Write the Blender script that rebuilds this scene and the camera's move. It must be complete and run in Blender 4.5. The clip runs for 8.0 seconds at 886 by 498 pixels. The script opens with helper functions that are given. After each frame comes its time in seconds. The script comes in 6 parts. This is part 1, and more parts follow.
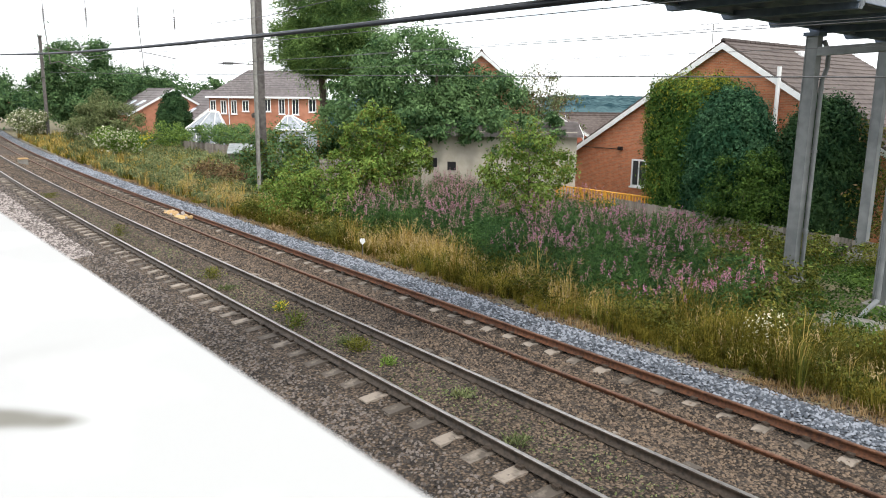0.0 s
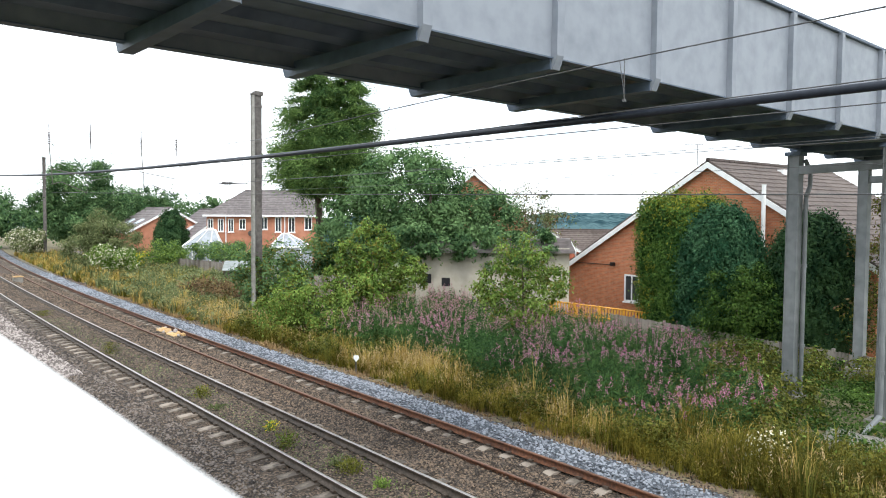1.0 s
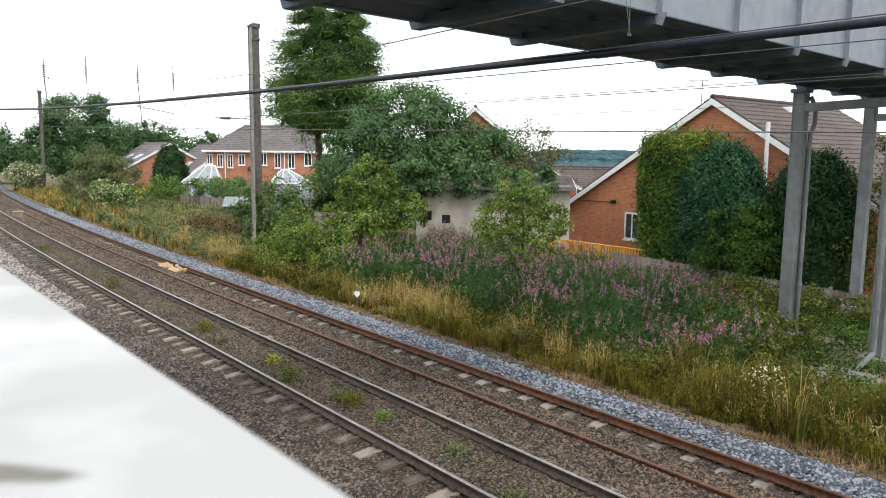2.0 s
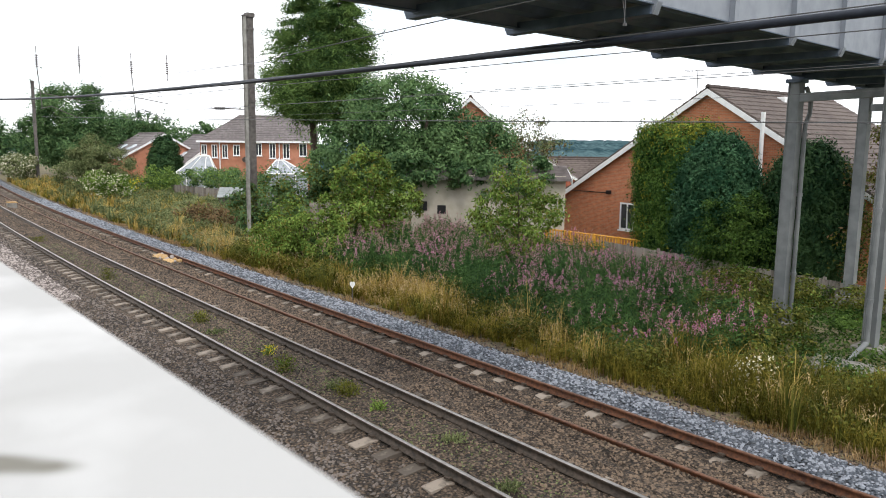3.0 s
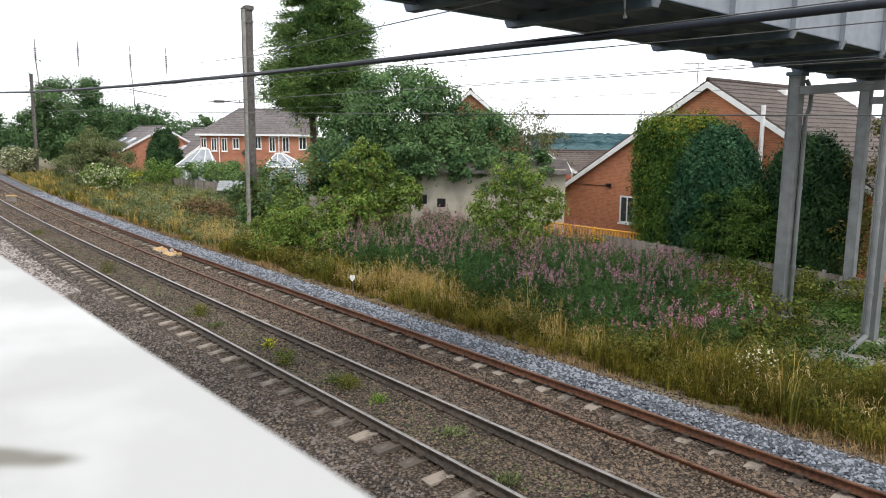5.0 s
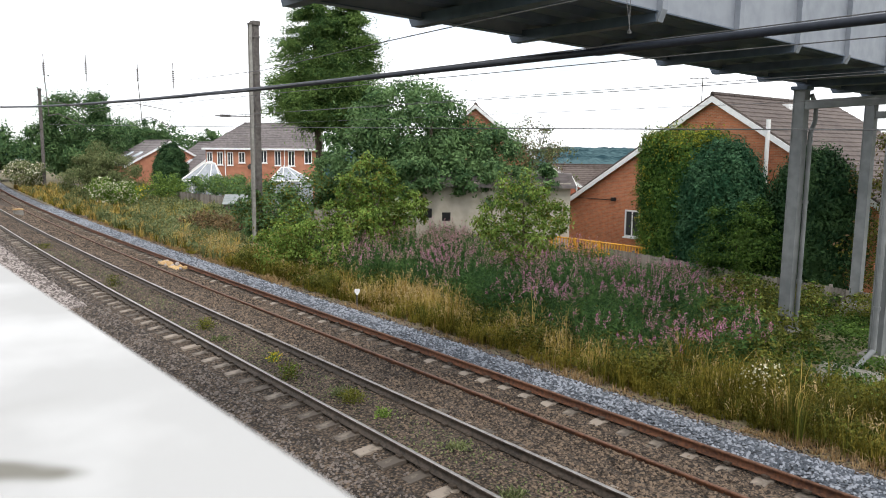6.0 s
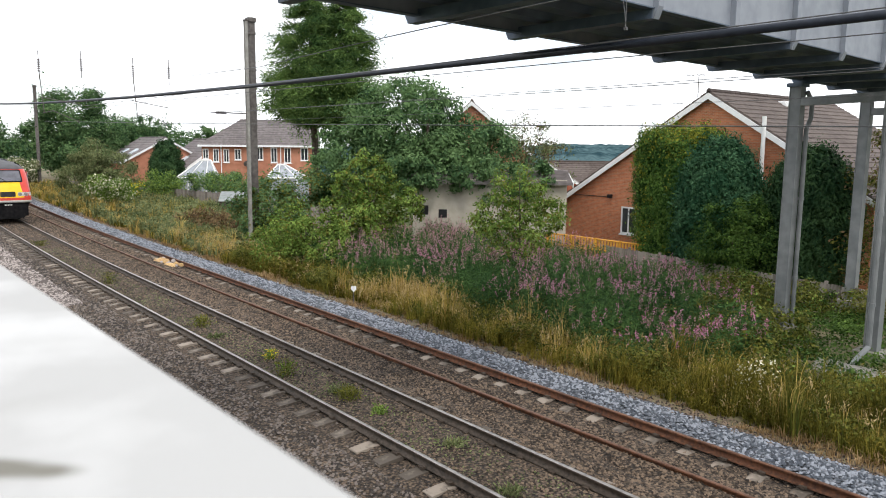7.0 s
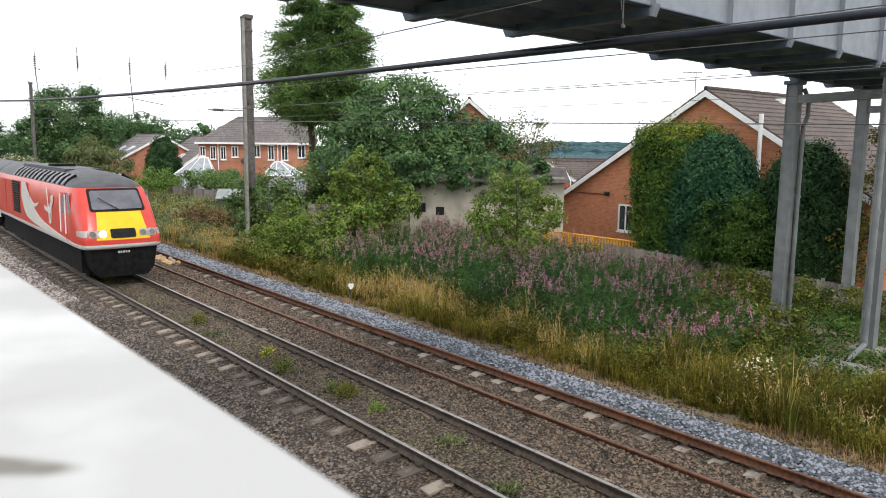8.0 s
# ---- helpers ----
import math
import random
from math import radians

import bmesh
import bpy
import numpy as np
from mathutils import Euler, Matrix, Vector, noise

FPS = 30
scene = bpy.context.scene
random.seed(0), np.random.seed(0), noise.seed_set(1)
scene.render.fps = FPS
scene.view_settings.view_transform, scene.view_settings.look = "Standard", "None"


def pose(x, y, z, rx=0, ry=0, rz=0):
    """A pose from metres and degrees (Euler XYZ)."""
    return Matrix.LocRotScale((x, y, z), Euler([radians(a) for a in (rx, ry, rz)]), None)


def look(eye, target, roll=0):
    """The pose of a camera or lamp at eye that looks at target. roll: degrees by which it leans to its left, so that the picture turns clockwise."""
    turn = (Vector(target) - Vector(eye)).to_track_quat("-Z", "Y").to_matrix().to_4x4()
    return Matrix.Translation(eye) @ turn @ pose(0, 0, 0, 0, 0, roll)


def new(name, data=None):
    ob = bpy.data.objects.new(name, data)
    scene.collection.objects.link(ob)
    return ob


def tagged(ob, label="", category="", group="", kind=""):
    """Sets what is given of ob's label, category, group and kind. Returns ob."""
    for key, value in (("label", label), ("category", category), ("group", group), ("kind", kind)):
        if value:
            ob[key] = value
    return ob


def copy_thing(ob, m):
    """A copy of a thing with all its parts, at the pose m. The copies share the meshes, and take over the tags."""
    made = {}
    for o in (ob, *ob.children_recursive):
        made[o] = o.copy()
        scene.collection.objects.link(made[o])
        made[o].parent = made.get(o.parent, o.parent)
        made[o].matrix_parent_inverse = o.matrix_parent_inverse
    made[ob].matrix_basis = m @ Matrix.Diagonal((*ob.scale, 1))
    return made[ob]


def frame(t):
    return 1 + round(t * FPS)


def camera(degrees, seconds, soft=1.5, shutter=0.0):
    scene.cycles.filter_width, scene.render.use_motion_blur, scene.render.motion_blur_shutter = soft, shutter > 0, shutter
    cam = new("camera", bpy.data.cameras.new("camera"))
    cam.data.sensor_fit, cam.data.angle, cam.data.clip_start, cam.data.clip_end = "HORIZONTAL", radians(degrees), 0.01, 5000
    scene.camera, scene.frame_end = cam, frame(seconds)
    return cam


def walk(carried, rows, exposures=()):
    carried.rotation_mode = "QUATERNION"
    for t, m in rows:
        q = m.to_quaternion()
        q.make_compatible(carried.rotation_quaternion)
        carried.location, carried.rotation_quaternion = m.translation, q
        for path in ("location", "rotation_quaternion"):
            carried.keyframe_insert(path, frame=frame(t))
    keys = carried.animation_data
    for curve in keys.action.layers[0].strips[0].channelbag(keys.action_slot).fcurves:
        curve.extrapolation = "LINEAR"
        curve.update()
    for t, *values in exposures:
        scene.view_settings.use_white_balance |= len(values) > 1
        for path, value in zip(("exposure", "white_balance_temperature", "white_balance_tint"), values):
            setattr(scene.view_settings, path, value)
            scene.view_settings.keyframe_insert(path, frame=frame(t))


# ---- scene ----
cam = camera(61.0, 8.0, soft=1.0)
# the lens is focused on the bank, so the coping just below it stays soft
cam.data.dof.use_dof, cam.data.dof.focus_distance, cam.data.dof.aperture_fstop = True, 26.0, 4.5
HC = 4.89
ROWS = [
    (0.0, 38.21, -11.32, 0.54), (0.5, 39.42, -10.83, 0.5), (0.6, 39.38, -9.26, 0.56), (0.7, 39.32, -7.63, 0.52),
    (0.8, 39.02, -6.06, 0.46), (0.9, 38.65, -3.76, 0.38), (1.0, 38.59, -2.50, 0.32), (1.2, 38.30, -1.92, 0.37),
    (1.5, 38.25, -3.44, 0.45), (1.7, 38.24, -5.39, 0.56), (2.1, 38.75, -7.6, 0.56), (2.8, 39.22, -8.09, 0.57),
    (3.0, 38.96, -8.02, 0.58), (3.5, 38.85, -8.71, 0.55), (4.0, 38.90, -8.54, 0.58), (4.5, 39.18, -9.05, 0.54),
    (5.2, 38.85, -8.2, 0.56), (6.0, 38.59, -7.48, 0.57), (6.5, 38.61, -7.55, 0.56), (7.0, 38.86, -7.71, 0.55),
    (7.5, 39.11, -7.26, 0.56), (8.0, 39.07, -7.90, 0.58)]


def aim(t, yaw, pitch, roll):
    a, b = radians(yaw), radians(pitch)
    x = float(np.interp(t, [0.0, 0.5, 0.9], [0.008, 0.013, 0.0]))
    return look((x, 0, HC), (x + math.sin(a) * math.cos(b), math.cos(a) * math.cos(b), HC + math.sin(b)), roll)


walk(cam, [(t, aim(t, y, p, r)) for t, y, p, r in ROWS],
     exposures=((0.0, 0.32, 6350, 10), (0.5, 0.34, 6300, 9), (0.9, 0.44, 6130, 8), (1.2, 0.42, 6130, 8), (1.5, 0.24, 6200, 8), (2.1, 0.08, 6300, 10), (3.0, 0.03, 6350, 11), (8.0, 0.04, 6350, 11)))

# ---- world and light ----
world = bpy.data.worlds.new("sky")
scene.world = world
world.use_nodes = True
wn, wl = world.node_tree.nodes, world.node_tree.links
wn.clear()
w_out, w_bg = wn.new("ShaderNodeOutputWorld"), wn.new("ShaderNodeBackground")
w_sky = wn.new("ShaderNodeTexSky")
w_sky.sky_type, w_sky.sun_disc = "NISHITA", False
w_sky.sun_elevation, w_sky.sun_rotation = radians(52), radians(200)
w_gain = wn.new("ShaderNodeVectorMath")
w_gain.operation = "SCALE"
w_gain.inputs["Scale"].default_value = 0.12
w_co, w_noise, w_ramp = wn.new("ShaderNodeTexCoord"), wn.new("ShaderNodeTexNoise"), wn.new("ShaderNodeValToRGB")
w_map = wn.new("ShaderNodeMapping")
w_map.inputs["Scale"].default_value = (1.6, 1.6, 5.0)
w_noise.inputs["Scale"].default_value, w_noise.inputs["Detail"].default_value = 1.4, 6
w_ramp.color_ramp.elements[0].position, w_ramp.color_ramp.elements[1].position = 0.36, 0.50
w_ramp.color_ramp.elements[0].color, w_ramp.color_ramp.elements[1].color = (0.45, 0.45, 0.45, 1), (1, 1, 1, 1)
w_mix = wn.new("ShaderNodeMix")
w_mix.data_type = "RGBA"
CLOUD = (1.54, 1.56, 1.58, 1)
w_mix.inputs[7].default_value = CLOUD
wl.new(w_sky.outputs[0], w_gain.inputs[0])
wl.new(w_gain.outputs[0], w_mix.inputs[6])
wl.new(w_co.outputs["Generated"], w_map.inputs[0])
wl.new(w_map.outputs[0], w_noise.inputs["Vector"])
wl.new(w_noise.outputs["Fac"], w_ramp.inputs[0])
wl.new(w_ramp.outputs[0], w_mix.inputs[0])
wl.new(w_mix.outputs[2], w_bg.inputs[0])
wl.new(w_bg.outputs[0], w_out.inputs[0])

sun = new("sun", bpy.data.lights.new("sun", "SUN"))
sun.data.energy, sun.data.angle, sun.data.color = 1.5, radians(14), (1, 0.95, 0.87)
sun.matrix_world = look((0, 0, 40), (0 + 40 * math.sin(radians(20)), 40 * math.cos(radians(20)), -12))


# ---- materials ----
def mat(name, c1, c2, scale=6.0, rough=0.8, bump=0.15, metal=0.0, broad=0.35, island=0.0, glow=0.0, through_light=0.0, detail=5, stretch=(1, 1, 1), spec=0.4, piece=0.0):
    m = bpy.data.materials.new(name)
    m.use_nodes = True
    n, l = m.node_tree.nodes, m.node_tree.links
    b = n["Principled BSDF"]
    co, mp = n.new("ShaderNodeTexCoord"), n.new("ShaderNodeMapping")
    mp.inputs["Scale"].default_value = stretch
    l.new(co.outputs["Object"], mp.inputs[0])
    fine, wide, ramp = n.new("ShaderNodeTexNoise"), n.new("ShaderNodeTexNoise"), n.new("ShaderNodeValToRGB")
    fine.inputs["Scale"].default_value, fine.inputs["Detail"].default_value = scale, detail
    wide.inputs["Scale"].default_value, wide.inputs["Detail"].default_value = scale / 9, 3
    for t in (fine, wide):
        l.new(mp.outputs[0], t.inputs["Vector"])
    ramp.color_ramp.elements[0].position, ramp.color_ramp.elements[1].position = 0.32, 0.68
    ramp.color_ramp.elements[0].color, ramp.color_ramp.elements[1].color = (*c1, 1), (*c2, 1)
    add = n.new("ShaderNodeMath")
    add.operation = "MULTIPLY_ADD"
    add.inputs[1].default_value, add.inputs[2].default_value = broad * 1.6, -broad * 0.8
    l.new(wide.outputs["Fac"], add.inputs[0])
    tot = n.new("ShaderNodeMath")
    l.new(fine.outputs["Fac"], tot.inputs[0])
    l.new(add.outputs[0], tot.inputs[1])
    last = tot
    for amount, node, sock in ((island, "ShaderNodeNewGeometry", "Random Per Island"), (piece, "ShaderNodeObjectInfo", "Random")):
        if amount:
            g, k, s = n.new(node), n.new("ShaderNodeMath"), n.new("ShaderNodeMath")
            k.operation = "MULTIPLY_ADD"
            k.inputs[1].default_value, k.inputs[2].default_value = amount, -amount / 2
            l.new(g.outputs[sock], k.inputs[0])
            l.new(last.outputs[0], s.inputs[0])
            l.new(k.outputs[0], s.inputs[1])
            last = s
    l.new(last.outputs[0], ramp.inputs[0])
    l.new(ramp.outputs[0], b.inputs["Base Color"])
    b.inputs["Roughness"].default_value, b.inputs["Metallic"].default_value = rough, metal
    b.inputs["Specular IOR Level"].default_value = 0.12 if through_light else spec
    if bump:
        bp = n.new("ShaderNodeBump")
        bp.inputs["Strength"].default_value, bp.inputs["Distance"].default_value = bump, 0.03
        l.new(fine.outputs["Fac"], bp.inputs["Height"])
        l.new(bp.outputs[0], b.inputs["Normal"])
    if through_light:
        tr, ms = n.new("ShaderNodeBsdfTranslucent"), n.new("ShaderNodeMixShader")
        ms.inputs[0].default_value = through_light
        l.new(ramp.outputs[0], tr.inputs[0])
        l.new(b.outputs[0], ms.inputs[1])
        l.new(tr.outputs[0], ms.inputs[2])
        l.new(ms.outputs[0], n["Material Output"].inputs[0])
    if glow:
        b.inputs["Emission Color"].default_value, b.inputs["Emission Strength"].default_value = (*c2, 1), glow
    return m


def brick_mat(name, c1, c2, mortar):
    m = mat(name, c1, c2, 3, 0.85, 0.1)
    n, l = m.node_tree.nodes, m.node_tree.links
    co, tex, mp = n.new("ShaderNodeTexCoord"), n.new("ShaderNodeTexBrick"), n.new("ShaderNodeMapping")
    sep, com, sm = n.new("ShaderNodeSeparateXYZ"), n.new("ShaderNodeCombineXYZ"), n.new("ShaderNodeMath")
    l.new(co.outputs["Object"], sep.inputs[0])
    l.new(sep.outputs[0], sm.inputs[0])
    l.new(sep.outputs[1], sm.inputs[1])
    l.new(sm.outputs[0], com.inputs[0])
    l.new(sep.outputs[2], com.inputs[1])
    l.new(com.outputs[0], tex.inputs["Vector"])
    tex.inputs["Scale"].default_value, tex.inputs["Brick Width"].default_value, tex.inputs["Row Height"].default_value = 1.0, 0.225, 0.075
    tex.inputs["Mortar Size"].default_value, tex.inputs["Mortar"].default_value = 0.008, (*mortar, 1)
    ramp = n["Color Ramp"]
    hs = n.new("ShaderNodeHueSaturation")
    hs.inputs["Value"].default_value = 0.72
    l.new(ramp.outputs[0], hs.inputs["Color"])
    l.new(ramp.outputs[0], tex.inputs["Color1"])
    l.new(hs.outputs[0], tex.inputs["Color2"])
    l.new(tex.outputs["Color"], n["Principled BSDF"].inputs["Base Color"])
    return m


def stone_mat(name, c1, c2, gap_shade, size):
    """Crushed stone: cells of their own colour, gap shade painted in, and strong relief."""
    m = mat(name, c1, c2, 2.5, 0.95, 0)
    n, l = m.node_tree.nodes, m.node_tree.links
    b, ramp = n["Principled BSDF"], n["Color Ramp"]
    co, vo = n.new("ShaderNodeTexCoord"), n.new("ShaderNodeTexVoronoi")
    vo.inputs["Scale"].default_value, vo.inputs["Randomness"].default_value = 1 / size, 1.0
    l.new(co.outputs["Object"], vo.inputs["Vector"])
    sep, mixv = n.new("ShaderNodeSeparateColor"), n.new("ShaderNodeMath")
    l.new(vo.outputs["Color"], sep.inputs[0])
    wide = n.new("ShaderNodeTexNoise")
    wide.inputs["Scale"].default_value, wide.inputs["Detail"].default_value = 0.9, 4
    l.new(co.outputs["Object"], wide.inputs["Vector"])
    mixv.operation = "MULTIPLY_ADD"
    mixv.inputs[1].default_value = 0.55
    l.new(sep.outputs[0], mixv.inputs[0])
    half = n.new("ShaderNodeMath")
    half.operation = "MULTIPLY"
    half.inputs[1].default_value = 0.45
    l.new(wide.outputs["Fac"], half.inputs[0])
    l.new(half.outputs[0], mixv.inputs[2])
    l.new(mixv.outputs[0], ramp.inputs[0])
    ramp.color_ramp.elements[0].position, ramp.color_ramp.elements[1].position = 0.15, 0.85
    # Darkens the gaps between stones: their shade is put into the colour.
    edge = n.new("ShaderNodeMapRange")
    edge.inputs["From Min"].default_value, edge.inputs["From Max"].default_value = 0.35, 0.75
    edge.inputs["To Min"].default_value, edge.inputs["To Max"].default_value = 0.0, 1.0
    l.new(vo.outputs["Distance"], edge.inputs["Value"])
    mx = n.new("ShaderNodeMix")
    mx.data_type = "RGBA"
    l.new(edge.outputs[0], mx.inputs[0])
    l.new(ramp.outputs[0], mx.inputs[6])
    mx.inputs[7].default_value = (*gap_shade, 1)
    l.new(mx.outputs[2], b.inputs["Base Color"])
    bp = n.new("ShaderNodeBump")
    bp.invert = True
    bp.inputs["Strength"].default_value, bp.inputs["Distance"].default_value = 1.0, size * 0.8
    l.new(vo.outputs["Distance"], bp.inputs["Height"])
    l.new(bp.outputs[0], b.inputs["Normal"])
    return m


def clear_glass(name, tint=(0.03, 0.035, 0.04), rough=0.05):
    m = mat(name, tint, tuple(c * 1.5 for c in tint), 2, rough, 0)
    m.node_tree.nodes["Principled BSDF"].inputs["Specular IOR Level"].default_value = 0.8
    return m


